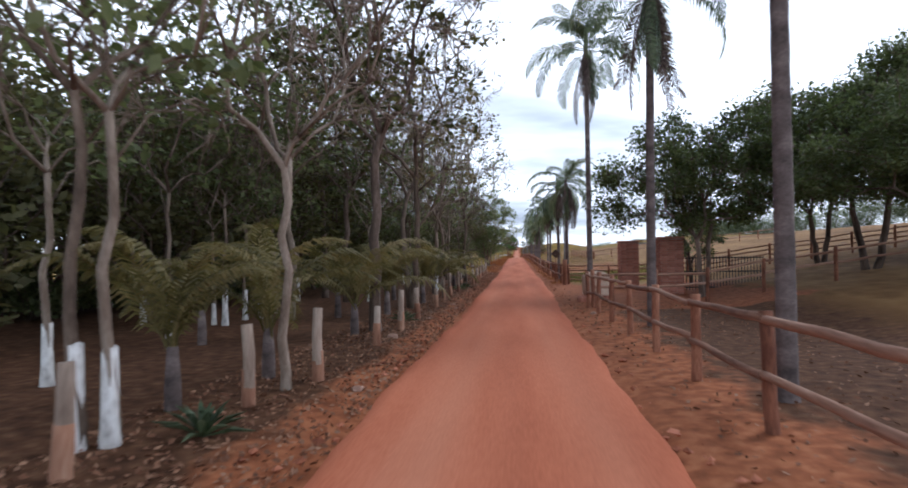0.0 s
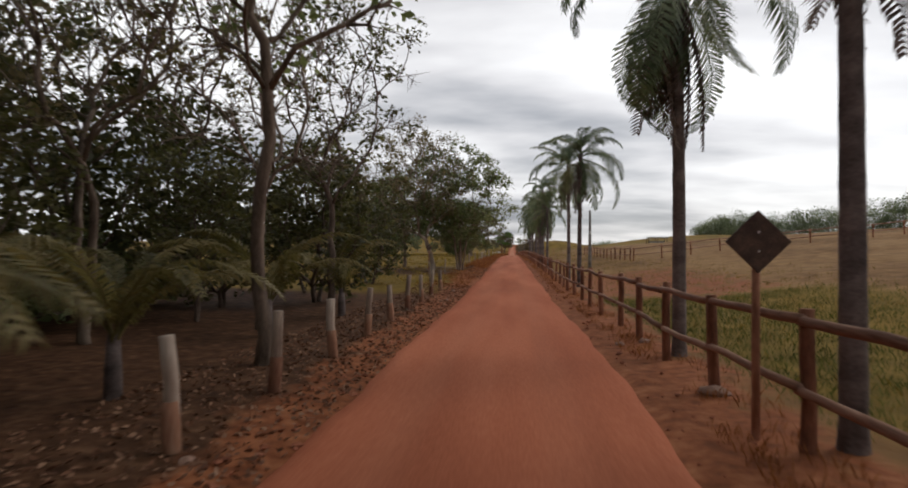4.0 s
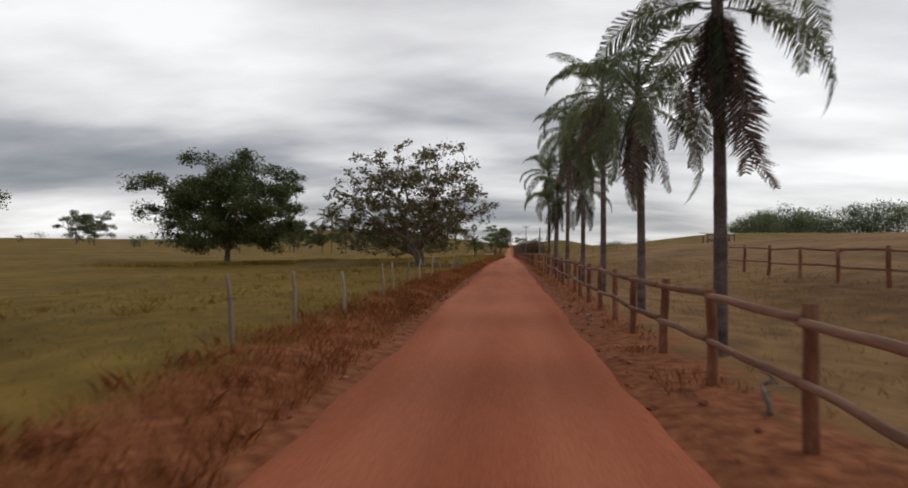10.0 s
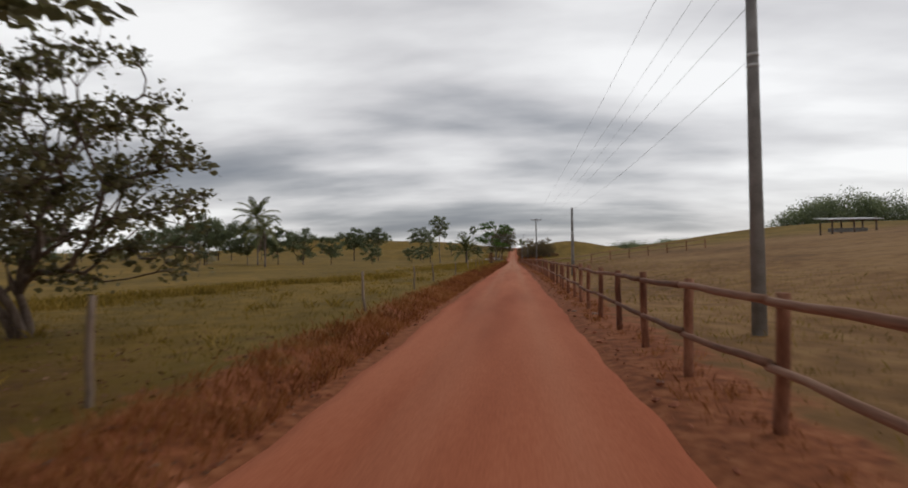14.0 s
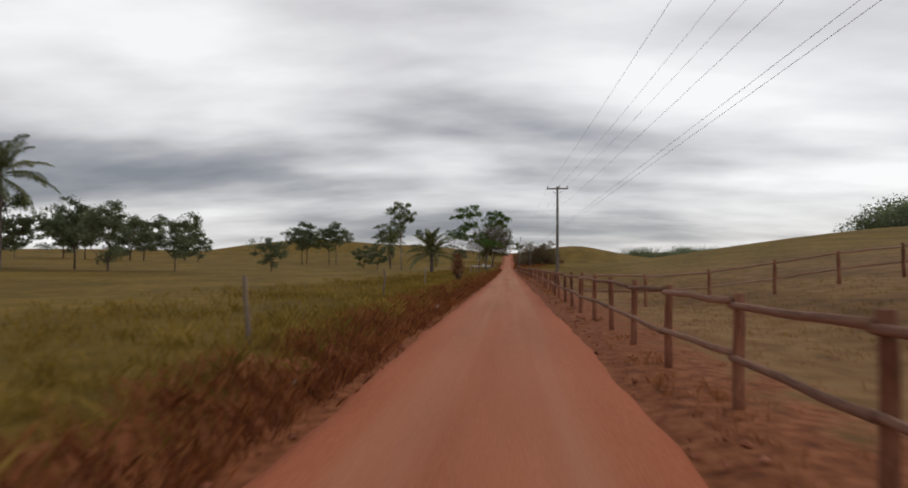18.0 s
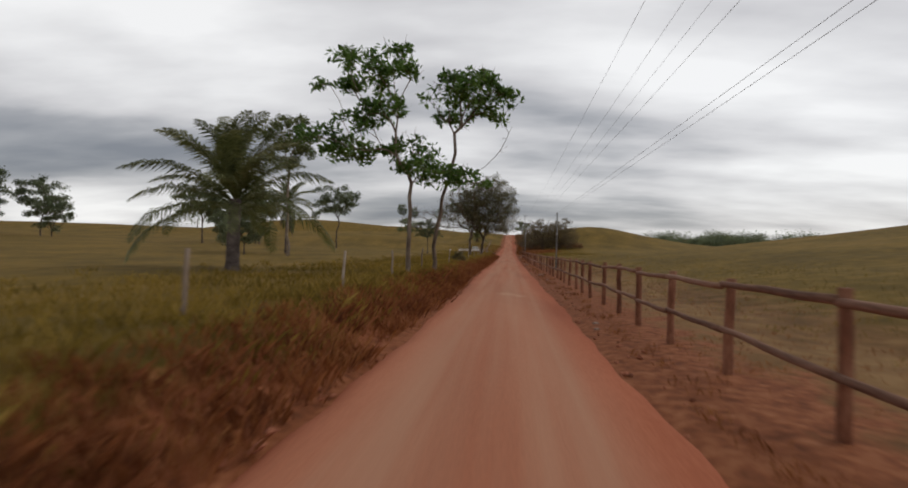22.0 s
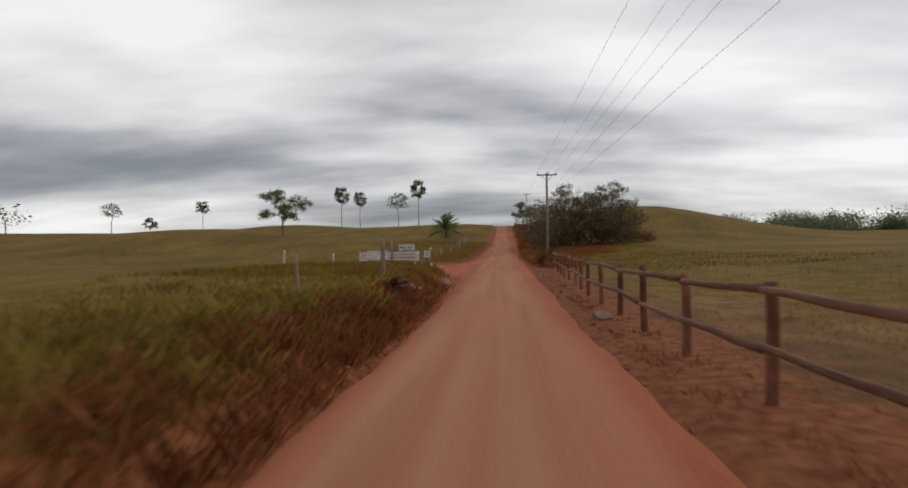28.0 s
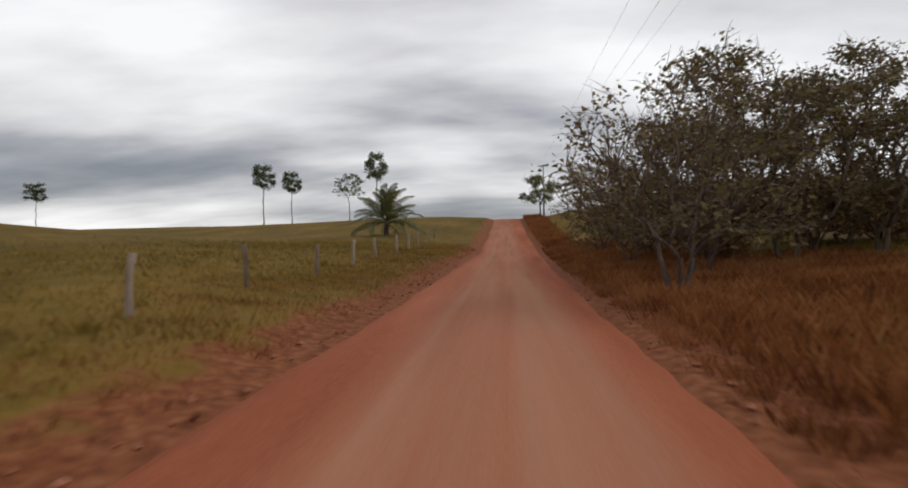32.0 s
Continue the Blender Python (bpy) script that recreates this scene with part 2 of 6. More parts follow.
M_STAKE_RED = material("red_stained_split_post", [(0.15, 0.065, 0.04), (0.30, 0.15, 0.09), (0.44, 0.27, 0.18)], 3.0, 0.9, 0.7, 36, stretch=(1, 1, 0.2), per_object=0.3)
M_WHITE = material("chalky_white_paint", [(0.36, 0.34, 0.31), (0.66, 0.64, 0.60), (0.80, 0.79, 0.76)], 6.0, 0.85, 0.3, 40)
M_CONCRETE = material("grey_concrete", [(0.13, 0.12, 0.11), (0.22, 0.205, 0.19), (0.31, 0.29, 0.27)], 2.5, 0.9, 0.4, 40, per_object=0.15)
M_PLASTER = material("cream_plaster", [(0.38, 0.26, 0.18), (0.57, 0.43, 0.32), (0.7, 0.57, 0.45)], 1.5, 0.9, 0.35, 30)
M_BRICK = material("orange_clay_brick", [(0.32, 0.13, 0.085), (0.47, 0.205, 0.14), (0.57, 0.29, 0.21)], 6, 0.9, 0.4, 60, per_object=0.4)
M_MORTAR = material("mortar", [(0.22, 0.15, 0.115), (0.34, 0.25, 0.2), (0.42, 0.33, 0.27)], 8, 0.95, 0.3, 60)
M_IRON = material("dark_painted_iron", [(0.012, 0.012, 0.012), (0.03, 0.028, 0.026), (0.07, 0.055, 0.045)], 8, 0.6, 0.2, 60)
M_RUST = material("rusty_dark_sheet", [(0.045, 0.03, 0.024), (0.085, 0.055, 0.042), (0.16, 0.095, 0.065)], 6, 0.8, 0.3, 50)
M_WIRE = material("dull_wire", [(0.14, 0.14, 0.14), (0.2, 0.2, 0.2), (0.26, 0.26, 0.26)], 4, 0.6, 0, 20)
M_TIN = material("pale_sheet_roof", [(0.38, 0.37, 0.36), (0.55, 0.55, 0.54), (0.68, 0.68, 0.67)], 1.2, 0.55, 0.2, 20)
M_DRYGRASS = material("dry_red_dusted_grass", [(0.146, 0.046, 0.014), (0.279, 0.099, 0.033), (0.412, 0.184, 0.074)], 0.5, 0.9, 0.0, 5, 2, per_island=0.4, translucent=0.2)
M_GRASS = material("pasture_grass", [(0.1, 0.07, 0.011), (0.21, 0.14, 0.024), (0.336, 0.217, 0.049)], 0.35, 0.85, 0.0, 4, 2, per_island=0.4, translucent=0.25)
M_LUSH = material("lush_grass_blade", [(0.055, 0.062, 0.016), (0.105, 0.112, 0.031), (0.17, 0.165, 0.056)], 0.5, 0.8, 0.0, 4, 2, per_island=0.35, translucent=0.3)
M_WEED_RED = material("red_dusted_weed", [(0.119, 0.037, 0.014), (0.222, 0.073, 0.027), (0.335, 0.131, 0.056)], 0.9, 0.8, 0.0, 6, 2, per_island=0.35, translucent=0.25)
M_WEED_GREEN = material("olive_weed", [(0.125, 0.083, 0.014), (0.25, 0.165, 0.032), (0.4, 0.264, 0.068)], 0.6, 0.75, 0.0, 5, 2, per_island=0.35, translucent=0.3)
M_LITTER = material("fallen_leaf", [(0.12, 0.052, 0.027), (0.21, 0.10, 0.055), (0.31, 0.175, 0.105)], 1.5, 0.85, 0.0, 9, 2, per_island=0.6)
M_STONE = material("dusty_stone", [(0.22, 0.12, 0.08), (0.34, 0.21, 0.15), (0.46, 0.33, 0.26)], 4, 0.9, 0.6, 30)


def ground_material():
    """Pasture that wears to bare red soil beside the road and to drier straw on the far side of the rail fence."""
    m = bpy.data.materials.new("pasture_and_red_soil")
    m.use_nodes = True
    nt = m.node_tree
    N, L = nt.nodes.new, nt.links.new
    b = nt.nodes["Principled BSDF"]
    b.inputs["Roughness"].default_value = 0.95
    b.inputs["Specular IOR Level"].default_value = 0.15

    def noise_node(scale, detail=5.0, stretch=(1, 1, 1)):
        mp = N("ShaderNodeMapping")
        mp.inputs["Scale"].default_value = stretch
        L(tc.outputs["Object"], mp.inputs[0])
        n = N("ShaderNodeTexNoise")
        n.inputs["Scale"].default_value, n.inputs["Detail"].default_value = scale, detail
        L(mp.outputs[0], n.inputs["Vector"])
        return n.outputs[0]

    def ramp_node(fac, stops):
        r = N("ShaderNodeValToRGB")
        e = r.color_ramp.elements
        e[0].position, e[0].color = stops[0][0], (*stops[0][1], 1)
        e[1].position, e[1].color = stops[-1][0], (*stops[-1][1], 1)
        for p, c in stops[1:-1]:
            k = e.new(p)
            k.color = (*c, 1)
        L(fac, r.inputs[0])
        return r.outputs[0]

    def mixc(fac, a, c):
        n = N("ShaderNodeMix")
        n.data_type = "RGBA"
        L(fac, n.inputs[0])
        L(a, n.inputs[6])
        L(c, n.inputs[7])
        return n.outputs[2]

    tc = N("ShaderNodeTexCoord")
    soil_at = N("ShaderNodeAttribute")
    soil_at.attribute_name = "soil"
    dry_at = N("ShaderNodeAttribute")
    dry_at.attribute_name = "straw"
    mould_shade_at = N("ShaderNodeAttribute")
    mould_shade_at.attribute_name = "leafmould_shade"
    patches, tuft, grain = noise_node(0.16, 6, (1, 0.45, 1)), noise_node(1.6, 5, (1, 0.6, 1)), noise_node(5, 6)
    comb = N("ShaderNodeMath")
    comb.operation = "MULTIPLY_ADD"
    comb.inputs[1].default_value = 0.55
    L(tuft, comb.inputs[0])
    half = N("ShaderNodeMath")
    half.operation = "MULTIPLY_ADD"
    half.inputs[1].default_value = 0.6
    half.inputs[2].default_value = -0.07
    L(patches, half.inputs[0])
    L(half.outputs[0], comb.inputs[2])
    f = comb.outputs[0]
    green = ramp_node(f, [(0.3, (0.106, 0.07, 0.011)), (0.48, (0.189, 0.118, 0.019)), (0.66, (0.278, 0.169, 0.033))])
    straw = ramp_node(f, [(0.34, (0.134, 0.068, 0.022)), (0.48, (0.226, 0.118, 0.042)), (0.62, (0.315, 0.18, 0.069))])
    soilc = ramp_node(grain, [(0.25, (0.149, 0.048, 0.019)), (0.5, (0.287, 0.097, 0.039)), (0.75, (0.425, 0.168, 0.075))])
    # dark leaf mould, a colour that also paints the shade under trees
    mould_shade = ramp_node(grain, [(0.3, (0.05, 0.022, 0.010)), (0.55, (0.10, 0.046, 0.022)), (0.75, (0.175, 0.092, 0.048))])

    def edge(att, spread):
        a = N("ShaderNodeMath")
        a.operation = "MULTIPLY_ADD"
        a.inputs[1].default_value = spread
        L(tuft, a.inputs[0])
        s = N("ShaderNodeMath")
        s.operation = "SUBTRACT"
        s.inputs[1].default_value = spread * 0.5
        L(att.outputs["Fac"], s.inputs[0])
        L(s.outputs[0], a.inputs[2])
        mr = N("ShaderNodeMapRange")
        mr.inputs[1].default_value, mr.inputs[2].default_value = 0.35, 0.65
        L(a.outputs[0], mr.inputs[0])
        return mr.outputs[0]

    c = mixc(edge(dry_at, 0.5), green, straw)
    c = mixc(edge(mould_shade_at, 0.5), c, mould_shade)
    c = mixc(edge(soil_at, 1.3), c, soilc)
    L(c, b.inputs["Base Color"])
    bp = N("ShaderNodeBump")
    bp.inputs["Strength"].default_value, bp.inputs["Distance"].default_value = 0.35, 0.04
    rel = N("ShaderNodeMath")
    rel.operation = "MULTIPLY_ADD"
    rel.inputs[1].default_value = 1.4
    L(grain, rel.inputs[0])
    L(comb.outputs[0], rel.inputs[2])
    L(rel.outputs[0], bp.inputs["Height"])
    L(bp.outputs[0], b.inputs["Normal"])
    return m


M_GROUND = ground_material()

# ---- the lie of the land ----
ROAD_Y = np.array([-200, 0, 16, 36, 60, 81, 98, 129, 150, 207, 222, 246, 270, 287, 312, 337, 379, 396, 412, 430, 455, 478, 500, 521, 540, 570, 620, 700, 900, 1200, 9000.0])
ROAD_Z = np.array([0, 0, -0.1, -0.1, -0.1, 0.17, 0.38, 0.6, 0.66, 0.7, 0.67, 0.5, 0.45, 0.33, 0.15, 0.12, 0.13, 0.27, 0.36, 0.45, 1.0, 2.0, 4.4, 7.2, 8.2, 8.0, 5.0, 3.0, 2.0, 2.0, 2.0])
_yy = np.arange(-200, 1300, 1.0)
_zz = np.convolve(np.pad(np.interp(_yy, ROAD_Y, ROAD_Z), 12, mode="edge"), np.hanning(27)[1:-1] / np.hanning(27)[1:-1].sum(), mode="valid")


def zr(y):
    return np.interp(y, _yy, _zz)


def sstep(a, b, v):
    t = np.clip((np.asarray(v, float) - a) / (b - a), 0, 1)
    return t * t * (3 - 2 * t)


def road_left(y):
    return np.interp(y, [-50, 20, 100, 140, 155, 200, 284, 309, 340, 380, 395, 415, 427, 440, 460, 478, 521, 600], [-2.15, -2.0, -2.15, -2.4, -2.5, -2.3, -1.95, -2.3, -2.05, -2.0, -2.6, -3.5, -3.15, -3.1, -2.95, -2.2, -1.6, -1.6])


def road_right(y):
    return np.interp(y, [-50, 10, 40, 130, 155, 284, 309, 380, 410, 430, 455, 478, 521, 600], [1.25, 1.3, 1.7, 1.5, 1.7, 1.85, 1.85, 1.8, 1.95, 1.85, 2.45, 2.8, 2.6, 2.2])


def bank(y):
    return np.interp(y, [-50, 40, 65, 120, 180, 230, 280, 360, 400, 408, 425, 480, 520], [0.02, 0.05, 0.12, 0.2, 0.35, 0.55, 0.65, 0.7, 0.6, 0.1, 0.25, 0.5, 0.3])


def side_road_edges(x):
    """South and north edge of the track that leaves to the left at the junction."""
    d = np.maximum(-x - 3.0, 0)
    south = 400.5 - 6.5 * np.exp(-d / 2.2) + 0.03 * d
    north = 408.0 + 9.0 * np.exp(-d / 3.0) - 0.05 * d
    return south, north


def hump(x, y, cx, cy, sx, sy, h):
    return h * np.exp(-((x - cx) / sx) ** 2 - ((y - cy) / sy) ** 2)


def lumps(x, y):
    return 0.5 * np.sin(x * 0.71 + 1.3 * np.sin(y * 0.23)) * np.sin(y * 0.53 + np.sin(x * 0.31)) + 0.5 * np.sin(x * 0.23 + 2) * np.sin(y * 0.19 + 1)


def gz(x, y):
    """Height of the ground."""
    x, y = np.asarray(x, float), np.asarray(y, float)
    z = zr(y)
    far = sstep(440, 500, y)
    lfac = 1 - far * sstep(10, 60, -x) * 0.28
    rfac = 1 - far * sstep(45, 95, x) * 0.65
    z = z * lfac * rfac
    dl, dr = road_left(y) - x, x - road_right(y)
    s_edge, n_edge = side_road_edges(x)
    clear = sstep(-0.2, 1.6, np.maximum(s_edge - y, y - n_edge))
    z = z + bank(y) * sstep(0.1, 1.6, dl) * clear - 0.04 * sstep(-0.3, 0.05, dl) + 0.04 * sstep(0.3, 1.0, dr)
    z = z - 0.06 * (dl < 0) * (dr < 0)
    up = np.clip(x - 7, 0, 300)
    z = z + (3.2 * (1 - np.exp(-up / 30.0)) + 0.05 * up) * (1 - 0.75 * sstep(300, 420, y)) * sstep(-60, 20, y)
    z = z + np.minimum(0.018 * np.maximum(-x - 30, 0), 3.5)
    off = sstep(0.5, 9.0, np.maximum(dl, dr))
    z = z + off * (hump(x, y, 80, 335, 40, 55, 4.2) + hump(x, y, 34, 505, 20, 36, 4.8) + hump(x, y, -55, 565, 45, 35, 2.2) + hump(x, y, -48, 455, 30, 30, 3.8) - hump(x, y, -11.5, 414.5, 8, 5, 0.7))
    z = z + 0.10 * lumps(x, y) * sstep(0.8, 4.0, np.maximum(dl, dr))
    z = z + hump(x, y, -620, 1900, 320, 200, 62) + hump(x, y, -250, 2100, 260, 200, 38) + hump(x, y, 700, 2000, 700, 300, 36)
    return z


def on_ground(x, y, lift=0.0):
    return (x, y, float(gz(x, y)) + lift)


# ---- mesh helpers ----


def mesh_from(name, verts, faces, mat, smooth=False):
    me = bpy.data.meshes.new(name)
    me.from_pydata([tuple(v) for v in verts], [], [tuple(f) for f in faces])
    me.materials.append(mat)
    if smooth:
        me.polygons.foreach_set("use_smooth", [True] * len(me.polygons))
    me.update()
    return me


def quads_mesh(name, V, mat, corners=4):
    """A mesh of loose faces from an array (faces, corners, 3)."""
    n = len(V)
    me = bpy.data.meshes.new(name)
    me.vertices.add(n * corners)
    me.vertices.foreach_set("co", np.ascontiguousarray(V, dtype=np.float32).ravel())
    me.loops.add(n * corners)
    me.loops.foreach_set("vertex_index", np.arange(n * corners, dtype=np.int32))
    me.polygons.add(n)
    me.polygons.foreach_set("loop_start", np.arange(0, n * corners, corners, dtype=np.int32))
    me.materials.append(mat)
    me.update(calc_edges=True)
    return me


def part(name, data, parent=None, m=None, label=""):
    ob = new(name, data)
    if parent is not None:
        ob.parent = parent
    if m is not None:
        ob.matrix_basis = m
    if label:
        tagged(ob, label)
    return ob


def thing(name, label, category, m=None, group="", kind=""):
    e = new(name)
    if m is not None:
        e.matrix_basis = m
    return tagged(e, label, category, group, kind)


def tube_data(paths, sides=7):
    """Verts and faces of tubes along lists of (point, radius)."""
    verts, faces = [], []
    for path in paths:
        pts = [Vector(p) for p, r in path]
        base = len(verts)
        for i, (p, r) in enumerate(path):
            d = (pts[min(i + 1, len(pts) - 1)] - pts[max(i - 1, 0)])
            d = d.normalized() if d.length > 1e-6 else Vector((0, 0, 1))
            a = d.cross(Vector((1, 0.13, 0)) if abs(d.x) < 0.9 else Vector((0, 1, 0.1))).normalized()
            c = d.cross(a)
            for k in range(sides):
                t = 2 * math.pi * k / sides
                verts.append(pts[i] + a * (r * math.cos(t)) + c * (r * math.sin(t)))
        for i in range(len(path) - 1):
            for k in range(sides):
                q = base + i * sides
                faces.append((q + k, q + (k + 1) % sides, q + sides + (k + 1) % sides, q + sides + k))
        faces.append(tuple(base + k for k in reversed(range(sides))))
        faces.append(tuple(base + (len(path) - 1) * sides + k for k in range(sides)))
    return verts, faces


def tube_mesh(name, paths, mat, sides=7):
    v, f = tube_data(paths, sides)
    return mesh_from(name, v, f, mat, True)


def box_data(sx, sy, sz, bev=0.01, at=(0, 0, 0)):
    """A bevelled box from z=0 upwards."""
    bm = bmesh.new()
    bmesh.ops.create_cube(bm, size=1)
    for v in bm.verts:
        v.co = Vector((v.co.x * sx + at[0], v.co.y * sy + at[1], (v.co.z + 0.5) * sz + at[2]))
    if bev:
        bmesh.ops.bevel(bm, geom=list(bm.edges), offset=bev, segments=1, affect="EDGES")
    return bm


def bm_mesh(name, bm, mat, smooth=False):
    me = bpy.data.meshes.new(name)
    bm.to_mesh(me)
    bm.free()
    me.materials.append(mat)
    if smooth:
        me.polygons.foreach_set("use_smooth", [True] * len(me.polygons))
    return me


def box_mesh(name, sx, sy, sz, mat, bev=0.01, at=(0, 0, 0)):
    return bm_mesh(name, box_data(sx, sy, sz, bev, at), mat)


def leaf_quads(rng, centres, radii, per, size, flat=0.45, droop=0.0, aspect=0.5, pad=0.7):
    """Diamond leaves scattered round clump centres."""
    n = len(centres) * per
    c = np.repeat(np.asarray(centres, float), per, axis=0)
    r = np.repeat(np.asarray(radii, float), per)[:, None]
    off = rng.normal(size=(n, 3))
    off /= np.linalg.norm(off, axis=1)[:, None]
    off *= (rng.random((n, 1)) ** 0.5)
    off[:, 2] *= pad
    p = c + off * r
    d = rng.normal(size=(n, 3))
    d[:, 2] = d[:, 2] * flat - droop
    d /= np.linalg.norm(d, axis=1)[:, None]
    nrm = rng.normal(size=(n, 3)) * 0.7
    nrm[:, 2] += 0.8
    s = np.cross(d, nrm)
    s /= np.linalg.norm(s, axis=1)[:, None] + 1e-9
    L = (size * (0.6 + 0.8 * rng.random(n)))[:, None]
    q = np.stack([p - d * L * 0.5, p + (s * aspect * 0.5 - d * 0.12) * L, p + d * L * 0.5, p - (s * aspect * 0.5 + d * 0.12) * L], 1)
    return q

# ---- ground and road ----


def grid_mesh(name, xs, ys, zfun, mat):
    X, Y = np.meshgrid(xs, ys)
    Z = zfun(X, Y)
    nx, ny = len(xs), len(ys)
    co = np.stack([X, Y, Z], -1).reshape(-1, 3)
    i = np.arange((nx - 1) * (ny - 1))
    r, c = i // (nx - 1), i % (nx - 1)
    a = r * nx + c
    f = np.stack([a, a + 1, a + nx + 1, a + nx], 1).astype(np.int32)
    me = bpy.data.meshes.new(name)
    me.vertices.add(len(co))
    me.vertices.foreach_set("co", co.astype(np.float32).ravel())
    me.loops.add(f.size)
    me.loops.foreach_set("vertex_index", f.ravel())
    me.polygons.add(len(f))
    me.polygons.foreach_set("loop_start", np.arange(0, f.size, 4, dtype=np.int32))
    me.polygons.foreach_set("use_smooth", np.ones(len(f), bool))
    me.materials.append(mat)
    me.update(calc_edges=True)
    return me, co


def build_ground():
    xs = np.concatenate([-np.geomspace(3000, 30, 34), np.arange(-29, -8, 1.0), np.arange(-8, 8, 0.25), np.arange(8, 30, 1.0), np.geomspace(30, 3000, 34)])
    ys = np.concatenate([np.arange(-160, -12, 8), np.arange(-12, 480, 0.8), np.arange(480, 640, 3), np.geomspace(640, 4500, 40)])
    me, co = grid_mesh("ground", xs, ys, gz, M_GROUND)
    x, y = co[:, 0], co[:, 1]
    dl, dr = road_left(y) - x, x - road_right(y)
    d = np.maximum(dl, dr)
    wl = np.interp(y, [-20, 40, 70, 110, 160, 200, 300, 380, 420, 520], [0.85, 0.85, 1.5, 2.2, 1.4, 1.3, 1.3, 1.6, 1.3, 1.2])
    wr = np.interp(y, [-20, 30, 60, 160, 220, 380, 520], [1.6, 1.6, 1.5, 1.7, 2.4, 2.4, 2.4])
    width = np.where(dl > dr, wl, wr)
    soil = np.clip(1.15 - d / (width * 1.4), 0, 1)
    gate_yard = sstep(1.0, 0.0, np.abs(y - 27) - 7) * sstep(11, 8, x) * (x > 0)
    paddock = 0.62 * sstep(14, 9, x) * sstep(2.5, 3.5, x) * sstep(50, 58, y) * sstep(80, 72, y)
    s, n = side_road_edges(x)
    track = (x < 0) * sstep(1.2, -0.4, np.maximum(s - y, y - n)) * sstep(-30, -20, x)
    apron = 0.95 * np.exp(-(np.maximum(np.abs(x + 9.5) - 6.5, 0) / 1.5) ** 2 - (np.maximum(np.abs(y - 411.2) - 2.8, 0) / 0.9) ** 2)
    soil = np.maximum(np.maximum(np.maximum(soil, apron), gate_yard), np.maximum(paddock, track))
    straw = np.where(x > 0, 0.7 * sstep(330, 180, y) + 0.15, 0.22 * sstep(120, 90, y))
    straw = np.maximum(straw, np.where(x > 0, sstep(13, 4, x) * (1 - 0.6 * sstep(368, 388, y)), 0))
    straw = straw * (1 - sstep(35, 39, y) * sstep(58, 52, y) * sstep(3.0, 4.0, x) * sstep(13, 9, x))
    # leaf mould in the grove; the round humps paint shade below roadside trees
    mould_shade = np.where(x < 0, np.maximum(sstep(62, 50, y) * sstep(-46, -34, x), 0.95 * np.exp(-((x + 6.0) / 6.0) ** 2 - ((y - 77) / 9) ** 2) + 0.6 * np.exp(-((x + 7) / 6) ** 2 - ((y - 145) / 9) ** 2)), 0.8 * sstep(30, 20, y) * sstep(12, 6, x))
    for nm, arr in (("soil", soil), ("straw", straw), ("leafmould_shade", mould_shade)):
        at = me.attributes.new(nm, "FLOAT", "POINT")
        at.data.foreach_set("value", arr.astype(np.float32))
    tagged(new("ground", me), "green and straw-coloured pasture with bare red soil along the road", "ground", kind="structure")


def wobble(y, k):
    return 0.05 * np.sin(y * 0.37 + k) + 0.03 * np.sin(y * 1.1 + 2 * k) + 0.025 * np.sin(y * 2.9 + k)


